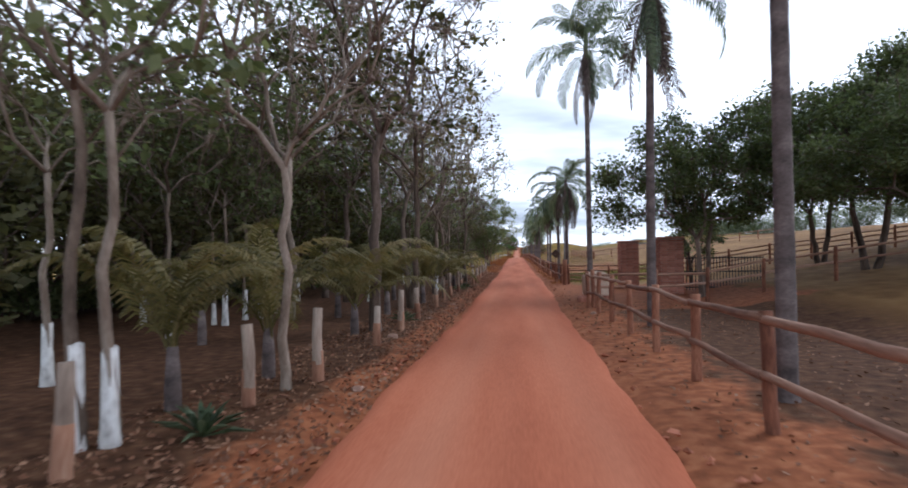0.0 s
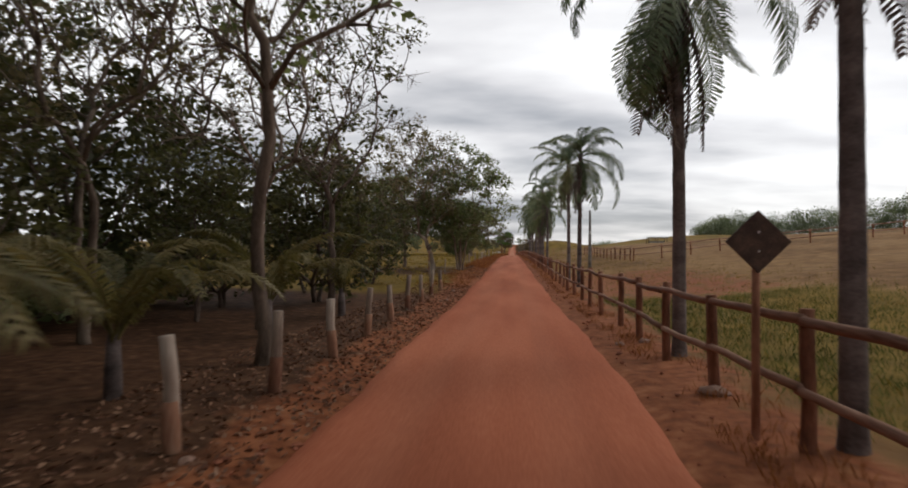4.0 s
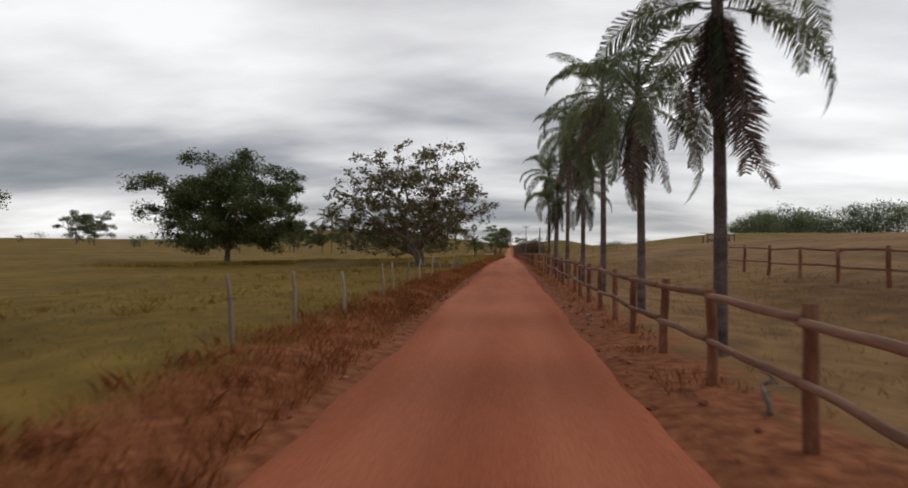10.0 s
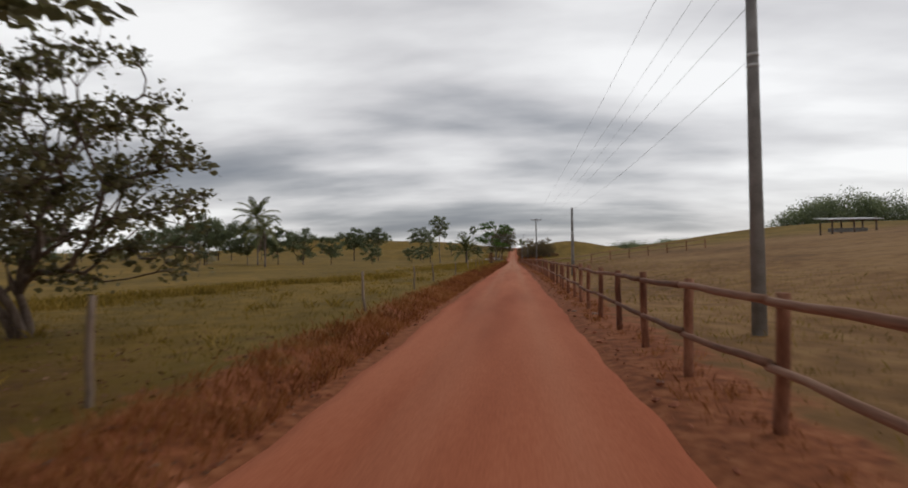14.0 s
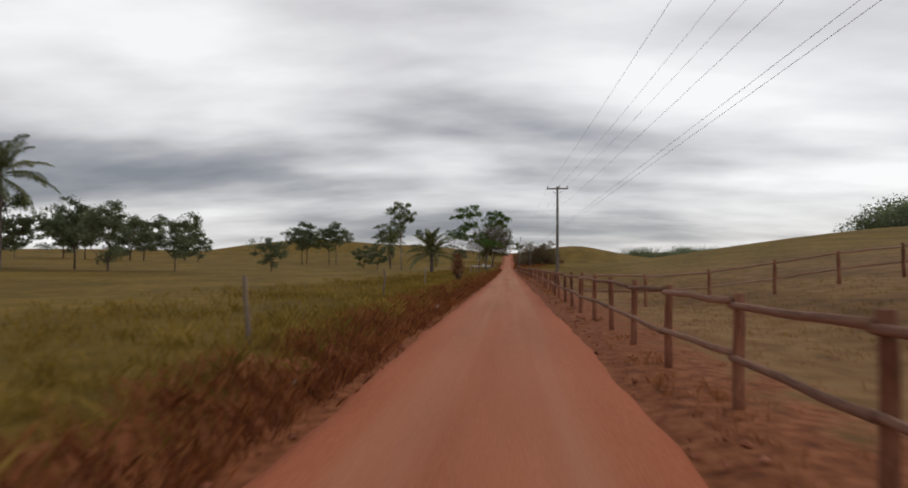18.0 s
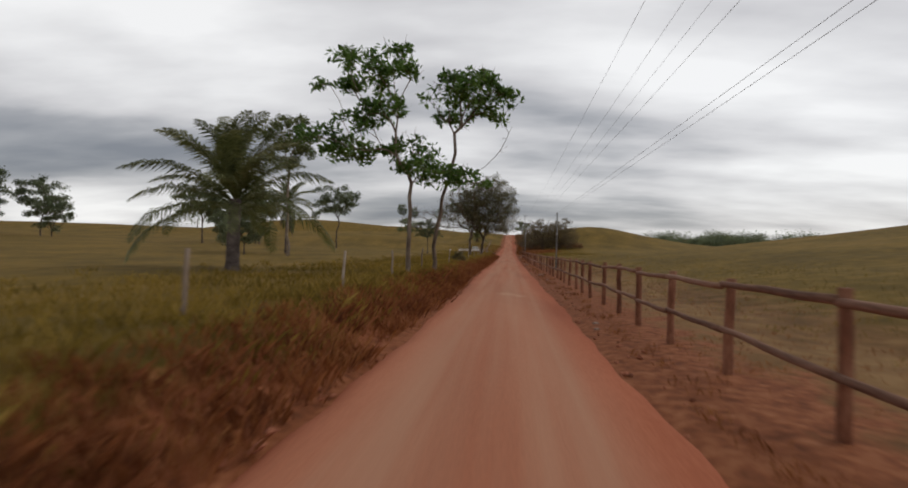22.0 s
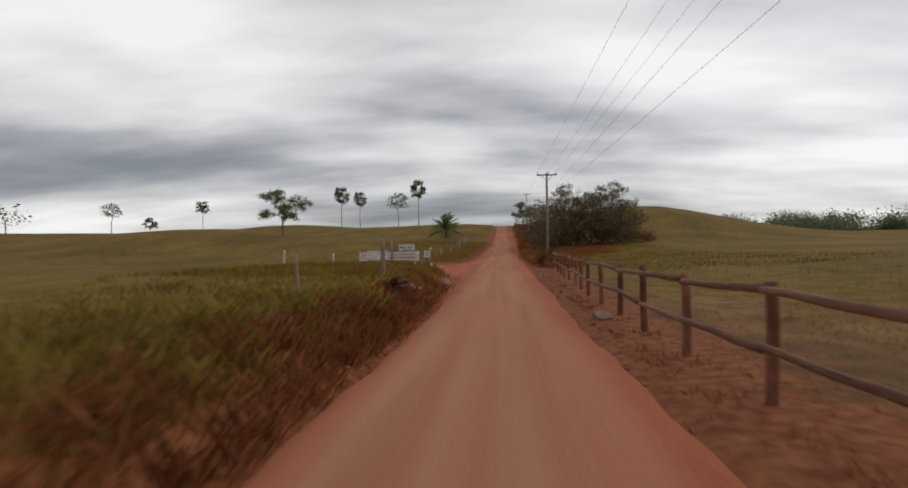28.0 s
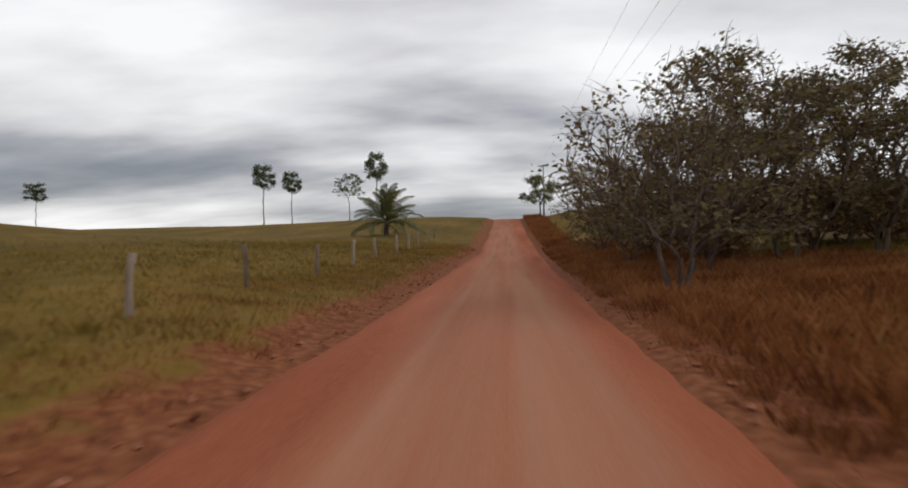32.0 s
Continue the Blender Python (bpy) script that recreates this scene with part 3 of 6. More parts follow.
def build_road():
    ys = np.concatenate([np.arange(-60, 470, 0.5), np.arange(470, 575, 1.5)])
    u = np.linspace(0, 1, 25)
    U, Y = np.meshgrid(u, ys)
    l, r = road_left(ys) + wobble(ys, 1), road_right(ys) + wobble(ys, 4)
    X = l[:, None] + U * (r - l)[:, None]
    crown = 0.05 * (1 - (2 * U - 1) ** 2)
    ruts = -0.018 * np.exp(-((X + 1.15) / 0.28) ** 2) - 0.018 * np.exp(-((X - 0.55) / 0.28) ** 2)
    Z = zr(Y) - 0.02 + crown + ruts + 0.008 * np.sin(Y * 1.7 + X * 2) * np.sin(X * 3 + Y * 0.6)
    Z[:, 0] -= 0.10
    Z[:, -1] -= 0.10
    nx, ny = len(u), len(ys)
    co = np.stack([X, Y, Z], -1).reshape(-1, 3)
    faces = [(a, a + 1, a + nx + 1, a + nx) for j in range(ny - 1) for a in range(j * nx, j * nx + nx - 1)]
    me = mesh_from("road", co, faces, M_ROAD, True)
    track = np.exp(-((X + 1.1) / 0.34) ** 2) + np.exp(-((X - 0.6) / 0.34) ** 2) + np.interp(Y, [0, 190, 230], [0.3, 0.3, 0.85]) * np.exp(-((X + 0.25) / 1.5) ** 4)
    dust = np.clip(track, 0, 1) * np.interp(Y, [0, 40, 140, 215, 260, 470], [0.25, 0.10, 0.10, 0.5, 0.8, 0.62])
    dust = np.clip(dust, 0, 1) + 1.7 * np.exp(-((X - 0.02) / 0.3) ** 2 - ((Y - 285.2 + 0.4 * X) / 0.3) ** 2) + 1.9 * np.exp(-((X - 0.5) / 0.16) ** 2 - ((Y - 284.7) / 0.24) ** 2)
    me.attributes.new("dust", "FLOAT", "POINT").data.foreach_set("value", dust.astype(np.float32).ravel())
    tagged(new("road", me), "straight red dirt road with faint wheel ruts and crumbled edges", "road", kind="structure")
    # the side track at the junction
    xs = -np.concatenate([np.arange(1.6, 14, 0.5), np.arange(14, 27, 1.0)])
    v = np.linspace(0, 1, 21)
    s, n = side_road_edges(xs)
    s, n = s + wobble(xs, 2), n + wobble(xs, 5)
    V, XX = np.meshgrid(v, xs)
    YY = s[:, None] + V * (n - s)[:, None]
    ZZ = gz(XX, YY) + 0.05 + 0.03 * (1 - (2 * V - 1) ** 2) - 0.12 * ((V == 0) | (V == 1)) - 0.06 * sstep(-2.6, -1.6, XX)
    co = np.stack([XX, YY, ZZ], -1).reshape(-1, 3)
    nx = len(v)
    faces = [(a, a + nx, a + nx + 1, a + 1) for j in range(len(xs) - 1) for a in range(j * nx, j * nx + nx - 1)]
    tagged(new("road_side", mesh_from("road_side", co, faces, M_ROAD, True)), "red dirt side track leaving the road at a junction", "road", kind="structure")


build_ground()
build_road()

# ---- rail fence along the road ----


def log_mesh(name, length, r0, r1, mat, seed, axis="z", sides=8, rings=5, bend=0.01):
    rg = random.Random(seed)
    path = []
    for i in range(rings):
        t = i / (rings - 1)
        o = (rg.uniform(-bend, bend), rg.uniform(-bend, bend))
        p = (o[0], o[1], t * length) if axis == "z" else (t * length, o[0], o[1])
        path.append((p, (r0 + (r1 - r0) * t) * rg.uniform(0.95, 1.05)))
    return tube_mesh(name, [path], mat, sides)


POSTS = [log_mesh("post", 1.62, 0.072, 0.066, M_POST, k, bend=0.012) for k in range(4)]
THICK = log_mesh("gate_post", 1.9, 0.15, 0.14, M_POST, 9, bend=0.015)
RAILS = [log_mesh("rail", 1.0, 0.048, 0.043, M_RAIL, 20 + k, axis="x", bend=0.02) for k in range(4)]


def rail_between(parent, a, b, k):
    a, b = Vector(a), Vector(b)
    d = b - a
    m = Matrix.Translation(a) @ d.to_track_quat("X", "Z").to_matrix().to_4x4() @ Matrix.Diagonal((d.length + 0.06, 1, 1, 1))
    return part("rail", RAILS[k % 4], parent, m)


def fence_x(y):
    return float(np.interp(y, [36, 110, 137, 157, 195, 225, 262, 313, 337, 378, 400], [2.55, 2.5, 2.65, 2.4, 2.75, 2.55, 3.1, 3.15, 2.75, 2.75, 3.3]))


# the long fence's posts stand at uneven spans, counted between known ones
SPANS = [(34.9, 0), (37.4, 1), (46.2, 4), (66.1, 8), (75.5, 4), (87.4, 5), (99.8, 5), (111.1, 5), (123.1, 5), (134.4, 4), (147.9, 5), (190.0, 16), (206.3, 6), (220.1, 5), (238.7, 6), (253.6, 5), (271.1, 6), (287.1, 6), (302.9, 6), (319.2, 6), (334.8, 6), (386.8, 20), (399.3, 5)]
POST_Y = np.interp(np.arange(1 + sum(n for _, n in SPANS)), np.cumsum([n for _, n in SPANS]), [q for q, _ in SPANS]).tolist()


def rail_fence(label, pts, heights=(1.26, 0.62), post_h=1.36, seed=0):
    """Posts at the points (x, y) with round rails between."""
    f = thing("rail_fence", label, "fence")
    rg = random.Random(seed)
    tops = []
    grow = lambda yy: float(np.interp(yy, [0, 110, 137, 358, 378, 400], [0.9, 0.9, 1.0, 1.0, 0.88, 0.81])) if post_h == 1.36 else 1.0
    for i, (x, y) in enumerate(pts):
        z = float(gz(x, y))
        m = pose(x, y, z - 0.26 + rg.uniform(-0.03, 0.05) + (post_h * grow(y) - 1.36), rg.uniform(-2, 2), rg.uniform(-2, 2), rg.uniform(0, 360))
        part("post", POSTS[i % 4], f, m)
        tops.append((x, y, z))
    side = -0.07
    for i in range(len(pts) - 1):
        a, b = tops[i], tops[i + 1]
        d = Vector((b[0] - a[0], b[1] - a[1], 0)).normalized()
        o = Vector((d.y, -d.x, 0)) * side
        for k, h in enumerate(heights):
            w1, w2 = rg.uniform(-0.03, 0.03), rg.uniform(-0.03, 0.03)
            rail_between(f, (a[0] + o.x, a[1] + o.y, a[2] + h * grow(a[1]) + w1), (b[0] + o.x, b[1] + o.y, b[2] + h * grow(b[1]) + w2), i + k)
    return f


rail_fence("low rail fence of red-dusted round logs beside the road", [(2.28 + 0.03 * math.sin(i), -6.35 + 2.45 * i) for i in range(11)] + [(2.2, 19.9)], post_h=1.2, heights=(1.1, 0.56), seed=1)
rail_fence("rail fence of logs turning towards the farm gate", [(2.38, 20.1), (4.6, 20.8), (6.6, 21.7), (8.8, 22.4), (11.5, 22.8), (14.5, 23.0)], heights=(1.2, 0.75), seed=2)
rail_fence("long rail fence of red-dusted round logs beside the road", [(fence_x(yy) + 0.04 * math.sin(i * 1.7), yy) for i, yy in enumerate(POST_Y)], seed=3)
rail_fence("four-rail log fence between the farm gate and the pasture", [(2.9 + 2.3 * i, 35.2 + 0.06 * i) for i in range(12)], heights=(1.25, 0.95, 0.62, 0.3), seed=4)
corner = thing("corner_post", "thick red-dusted corner post where two log fences meet", "fence post", Matrix.Translation(on_ground(2.62, 34.9, -0.42)))
part("log", THICK, corner)
rail_fence("short four-rail end panel of the road fence", [(3.35, 399.5), (3.75, 401.3)], heights=(1.2, 0.9, 0.6, 0.3), seed=7)
rail_fence("rail fence across the bare paddock", [(11.2, 124 - 2.7 * i) for i in range(14)] + [(11.0 + 2.5 * i, 86.4 - 0.1 * i) for i in range(11)], seed=5)
rail_fence("rail fence crossing the straw pasture", [(2.95 + 2.6 * i, 223.2 + 0.2 * i) for i in range(10)], seed=6)

# ---- trees ----


def tree_data(seed, H, fork, R, Rz, limbs=6, clumps=70, per=40, leaf=0.28, clump_r=0.75, trunk_r=0.18, lean=(0.0, 0.0), bark=None, leafm=None, aspect=0.55, hollow=0.45, stems=1, droop=0.1, bare=0.0, lobes=0, lobe_r=1.2, low=0.75, spots=(), boughs=(), pad=0.7, twigs=3, sides=5):
    """Trunk and crown meshes of a broadleaf tree: limbs grow out of the trunk towards uneven leaf clumps, thinning as they fork."""
    rng = np.random.default_rng(seed)
    cz = H - Rz

    def in_crown():
        while True:
            p = rng.normal(size=3)
            p /= np.linalg.norm(p)
            k = hollow + (1 - hollow) * rng.random() ** 0.6
            lump = 0.86 + 0.22 * math.sin(p[0] * 3.1 + seed) * math.sin(p[1] * 2.7 + seed * 2) + 0.08 * rng.normal()
            q = p * np.array([R, R, Rz]) * k * max(lump, 0.45)
            if q[2] > -Rz * low:
                return np.array([lean[0], lean[1], cz]) + q

    def apart(count):
        got = [in_crown()]
        while len(got) < count:
            tries = [in_crown() for _ in range(5)]
            G = np.array(got)
            got.append(max(tries, key=lambda p: np.min(np.sum((G - p) ** 2, 1))))
        return np.array(got)

    if len(spots) or lobes:
        base = np.array(spots, float) if len(spots) else apart(lobes)
        u = rng.normal(size=(clumps, 3))
        u /= np.linalg.norm(u, axis=1)[:, None]
        u[:, 2] = np.abs(u[:, 2]) * 1.1 - 0.35
        u *= (0.55 + 0.5 * rng.random((clumps, 1))) * lobe_r
        u[:, 2] *= pad
        C = base[np.arange(clumps) % len(base)] + u
    else:
        C = apart(clumps)
    n_leafy = len(C)
    if len(boughs):
        C = np.concatenate([C, np.array(boughs, float)])
    # the skeleton: stems, then one curved shoot for each clump out of the nearest older wood
    pos, par, plen = [], [], []

    def node(p, parent):
        pos.append(np.array(p, float))
        par.append(parent)
        plen.append(0.0 if parent < 0 else plen[parent] + float(np.linalg.norm(pos[-1] - pos[parent])))
        return len(pos) - 1

    tops, stem_nodes = [], 0
    for s in range(stems):
        a0 = 2 * math.pi * s / max(stems, 1) + seed
        sp = 0.14 * (stems > 1)
        k = -1
        for i in range(8):
            t = i / 7
            w = 0.02 * fork * (0 < i < 7)
            k = node((sp * math.cos(a0) * (1 + 2.6 * t) + lean[0] * 0.45 * t * t + rng.uniform(-w, w), sp * math.sin(a0) * (1 + 2.6 * t) + lean[1] * 0.45 * t * t + rng.uniform(-w, w), -0.3 + (fork + 0.3) * t), k)
        tops.append(k)
    stem_nodes = len(pos)
    root = np.mean([pos[k] for k in tops], axis=0)
    order = np.argsort(np.linalg.norm(C - root, axis=1))
    usable = [k for k in range(stem_nodes) if pos[k][2] > fork * 0.8]
    tips = {}
    for c in order:
        P = np.array([pos[k] for k in usable])
        pl = np.array([plen[k] for k in usable])
        dv = C[c] - P
        cost = np.linalg.norm(dv, axis=1) + 0.45 * (pl - pl.min()) + 0.9 * np.maximum(-dv[:, 2], 0)
        k = usable[int(np.argmin(cost))]
        a, b = pos[k], C[c]
        L = float(np.linalg.norm(b - a))
        m = 2 if L < 1.0 else 3 if L < 2.5 else 5
        back = a - pos[par[k]] if par[k] >= 0 else np.array([0, 0, 1.0])
        back = back / (np.linalg.norm(back) + 1e-6)
        for i in range(1, m + 1):
            t = i / m
            q = a + (b - a) * t + back * L * 0.28 * t * (1 - t) * 2 + np.array([0, 0, 0.12 * L]) * t * (1 - t) * 2
            if i < m:
                q = q + rng.normal(0, 0.035 * L, 3)
            k = node(q, k)
            usable.append(k)
        tips[int(c)] = k
    ends = np.zeros(len(pos))
    for k in tips.values():
        j = k
        while j >= 0:
            ends[j] += 1
            j = par[j]
    ends = np.maximum(ends, 1)
    big = max(ends[k] for k in tops)
    rad = np.maximum(0.013, trunk_r * 0.72 * (ends / big) ** 0.46)
    for k in range(stem_nodes):
        t = (k % 8) / 7
        rad[k] = trunk_r * (1.0 - 0.28 * t) * (1.3 if k % 8 == 0 else 1.08 if k % 8 == 1 else 1)
    kids = collections.defaultdict(list)
    for k, p in enumerate(par):
        kids[p].append(k)
    paths, todo = [], [(-1, k) for k in kids[-1]]
    while todo:
        p, k = todo.pop()
        path = [] if p < 0 else [(tuple(pos[p]), min(rad[p], rad[k] * 1.25))]
        while True:
            path.append((tuple(pos[k]), rad[k]))
            ch = sorted(kids[k], key=lambda j: -ends[j])
            if not ch:
                break
            todo += [(k, j) for j in ch[1:]]
            k = ch[0]
        if len(path) > 1:
            paths.append(path)
    naked = rng.random(len(C)) < bare
    naked[n_leafy:] = True
    for c in range(len(C)):
        k = tips[c]
        grow = pos[k] - pos[par[k]]
        grow /= np.linalg.norm(grow) + 1e-6
        for _ in range(twigs * (3 if naked[c] else 1)):
            j = k if rng.random() < 0.5 else par[k]
            d = grow * 0.8 + rng.normal(0, 0.55, 3) + np.array([0, 0, 0.25])
            d *= clump_r * rng.uniform(0.6, 1.5) / (np.linalg.norm(d) + 1e-6)
            e1 = pos[j] + d * 0.55 + rng.normal(0, 0.05, 3)
            paths.append([(tuple(pos[j]), min(0.012, rad[j])), (tuple(e1), 0.008), (tuple(pos[j] + d), 0.004)])
    trunk = tube_mesh("trunk", paths, bark or M_BARK_DARK, sides)
    keep = C[~naked]
    radii = clump_r * (0.65 + 0.7 * rng.random(len(keep)))
    crown = quads_mesh("crown", leaf_quads(rng, keep, radii, per, leaf, droop=droop, aspect=aspect, pad=pad), leafm or M_LEAF)
    return trunk, crown


def tree(data, x, y, label, name="tree", scale=1.0, rz=0.0, group="", sink=0.0, sz=None):
    t = thing(name, label, "tree", Matrix.Translation(on_ground(x, y, -sink)) @ pose(0, 0, 0, 0, 0, rz) @ Matrix.Diagonal((scale, scale, sz or scale, 1)), group)
    part("trunk", data[0], t)
    part("crown", data[1], t)
    return t


T_EDGE = [tree_data(11, 13.5, 4.2, 3.6, 5.0, clumps=95, per=44, leaf=0.2, clump_r=0.66, trunk_r=0.15, bark=M_BARK_DARK, leafm=M_LEAF_GROVE, hollow=0.3, bare=0.2, twigs=3),
          tree_data(12, 14.5, 3.2, 4.2, 5.6, clumps=95, per=36, leaf=0.19, clump_r=0.64, trunk_r=0.13, bark=M_BARK_GREY, leafm=M_LEAF_DRY, hollow=0.3, bare=0.35, twigs=3, stems=2),
          tree_data(13, 12.5, 5.2, 3.4, 4.4, clumps=80, per=36, leaf=0.2, clump_r=0.65, trunk_r=0.13, bark=M_BARK_GREY, hollow=0.3, bare=0.2, twigs=3)]
T_TWIG = tree_data(17, 13.0, 3.8, 3.0, 5.2, clumps=75, per=14, leaf=0.16, clump_r=0.6, trunk_r=0.095, bark=M_BARK_GREY, leafm=M_LEAF_DRY, hollow=0.2, bare=0.85, twigs=5)
T_SLIM = tree_data(18, 9.5, 3.4, 2.2, 3.4, clumps=40, per=34, leaf=0.2, clump_r=0.6, trunk_r=0.068, bark=M_BARK_GREY, hollow=0.3, bare=0.2)
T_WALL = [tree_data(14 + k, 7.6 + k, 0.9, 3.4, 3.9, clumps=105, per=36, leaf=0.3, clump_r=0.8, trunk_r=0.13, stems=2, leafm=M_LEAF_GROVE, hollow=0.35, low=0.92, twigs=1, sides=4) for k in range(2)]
T_DARK = tree_data(16, 7.4, 2.3, 3.8, 2.8, clumps=280, per=120, leaf=0.15, clump_r=0.66, trunk_r=0.13, stems=2, leafm=M_LEAF_MANGO, lobes=38, lobe_r=1.0, low=0.62, hollow=0.3)

# ---- palms ----
M_FROND_LIGHT = material("yellow_green_frond", [(0.065, 0.075, 0.028), (0.13, 0.14, 0.056), (0.221, 0.215, 0.098)], 1.2, 0.5, 0.0, 14, 2, per_object=0.3, per_island=0.2, translucent=0.25)


def frond_mesh(name, seed, length, arch, droop, leaflet, pairs, mat, twist=0.25):
    """One feather frond: a bowed rachis with narrow hanging leaflets on both sides. Base at the origin, out along x."""
    rng = np.random.default_rng(seed)
    pts = []
    p, ang = np.array([0.0, 0.0]), arch
    n = 16
    for i in range(n + 1):
        pts.append(p.copy())
        p = p + np.array([math.cos(ang), math.sin(ang)]) * length / n
        ang -= (arch + droop) / n * (0.5 + 1.0 * i / n)
    pts = np.array(pts)
    side = np.cumsum(rng.normal(0, 0.012, n + 1)) * length
    rach = [((pts[i][0], side[i], pts[i][1]), 0.028 * (1 - 0.85 * i / n)) for i in range(n + 1)]
    v, f = tube_data([rach], 4)
    verts, faces = [tuple(q) for q in v], list(f)
    for k in range(pairs):
        t = 0.12 + 0.88 * (k + 0.5) / pairs
        i = min(int(t * n), n - 1)
        fr = t * n - i
        b = pts[i] * (1 - fr) + pts[i + 1] * fr
        sy = side[i] * (1 - fr) + side[i + 1] * fr
        d = pts[i + 1] - pts[i]
        d /= np.linalg.norm(d)
        ll = leaflet * (math.sin(math.pi * min(0.12 + t * 0.86, 1)) ** 0.6) * rng.uniform(0.8, 1.15)
        for sgn in (-1, 1):
            fwd = 0.55 + 0.2 * rng.random()
            up = rng.uniform(-0.1, twist)
            dirv = np.array([d[0] * fwd, sgn * 0.85, d[1] * fwd + up])
            dirv /= np.linalg.norm(dirv)
            o = np.array([b[0], sy, b[1]])
            m = o + dirv * ll * 0.5
            e = m + (dirv * 0.62 + np.array([0, 0, -0.75])) * ll * 0.5
            w = np.array([d[0], 0, d[1]]) * 0.03
            q = len(verts)
            verts += [tuple(o - w * 0.5), tuple(o + w * 0.5), tuple(m + w), tuple(m - w * 0.6), tuple(e)]
            faces += [(q, q + 1, q + 2, q + 3), (q + 3, q + 2, q + 4)]
    return mesh_from(name, verts, faces, mat)


FRONDS = [frond_mesh("frond", 31 + k, 3.0 + 0.25 * k, 1.0 - 0.2 * k, 1.35 + 0.12 * k, 0.74, 60, M_FROND) for k in range(4)]
DEAD = [frond_mesh("dead_frond", 41 + k, 2.9 - 0.4 * k, -0.55, 0.95, 0.5, 44, (M_FROND_DEAD, M_FROND)[k % 2]) for k in range(2)]
M_FROND_YOUNG = material("straw_green_frond", [(0.075, 0.066, 0.022), (0.15, 0.126, 0.046), (0.23, 0.185, 0.08)], 1.2, 0.5, 0.0, 14, 2, per_object=0.4, per_island=0.2, translucent=0.3)
YOUNG = [frond_mesh("frond", 146 + k, 2.7 + 0.2 * k, 1.15 - 0.15 * k, 0.9 + 0.2 * k, 0.5, 40, M_FROND_YOUNG, 0.1) for k in range(4)]
UP_FRONDS = [frond_mesh("frond", 46 + k, 3.0 + 0.2 * k, 0.75 - 0.2 * k, 0.55 + 0.2 * k, 0.75, 56, M_FROND_LIGHT) for k in range(4)]


def palm_trunk(seed, h, r0=0.135, r1=0.11, lean=0.12):
    rg = random.Random(seed)
    path = []
    a = rg.uniform(0, 6.28)
    n = int(h / 0.28)
    for i in range(n + 1):
        t = i / n
        ring = 1.03 if i % 2 else 0.985
        r = (r0 + (r1 - r0) * min(t * 1.5, 1)) * ring * (1.35 if i == 0 else 1.12 if i == 1 else 1)
        o = lean * t * t
        path.append(((o * math.cos(a), o * math.sin(a), -0.3 + (h + 0.3) * t), r))
    return tube_mesh("trunk", [path], M_PALM_BARK, 9), Vector((lean * math.cos(a), lean * math.sin(a), h))


def palm(x, y, h, label, seed=0, fronds=17, dead=5, size=1.0, name="palm_tree", group="", r0=0.135, upright=0.0, blades_of=None):
    blades_of = blades_of or FRONDS
    rg = random.Random(seed * 7 + 3)
    p = thing(name, label, "palm tree", Matrix.Translation(on_ground(x, y)), group)
    tr, top = palm_trunk(seed, h, r0, r0 * 0.82)
    part("trunk", tr, p)
    for i in range(fronds):
        t = i / fronds
        az = i * 137.5 + rg.uniform(-12, 12)
        lift = 58 - 128 * t + rg.uniform(-10, 10) + upright
        s = size * rg.uniform(0.85, 1.1)
        part("frond", blades_of[min(int(t * 4), 3)], p, Matrix.Translation(top - Vector((0, 0, 0.35 * t))) @ pose(0, 0, 0, 0, 0, az) @ pose(0, 0, 0, rg.uniform(-20, 20), -lift * 0.55, 0) @ Matrix.Scale(s, 4))
    part("spear_frond", UP_FRONDS[3], p, Matrix.Translation(top) @ pose(0, 0, 0, 0, 0, seed * 77) @ pose(0, 0, 0, 0, -42, 0) @ Matrix.Scale(size * 0.85, 4), "upright young frond")
    tall = rg.uniform(0.8, 1.7) * size
    part("closed_spear", tube_mesh("closed_spear", [[((0, 0, -0.1), 0.05), ((0.02, 0, tall * 0.3), 0.06), ((0.03, 0.02, tall * 0.75), 0.04), ((0.05, 0.02, tall), 0.008)]], M_FROND, 6), p, Matrix.Translation(top) @ pose(0, 0, 0, rg.uniform(-6, 6), rg.uniform(-6, 6), 0), "closed upright young leaf")
    for i in range(dead):
        az = i * 360 / max(dead, 1) + rg.uniform(-25, 25)
        part("dead_frond", DEAD[(i % 3) // 2], p, Matrix.Translation(top - Vector((0, 0, 0.15))) @ pose(0, 0, 0, 0, 0, az) @ pose(0, 0, 0, rg.uniform(-25, 25), rg.uniform(34, 64), 0) @ Matrix.Scale(size * rg.uniform(0.75, 1.3), 4))
    return p


PALM_LABEL = "tall slender palm with grey trunk and drooping fronds beside the fence"
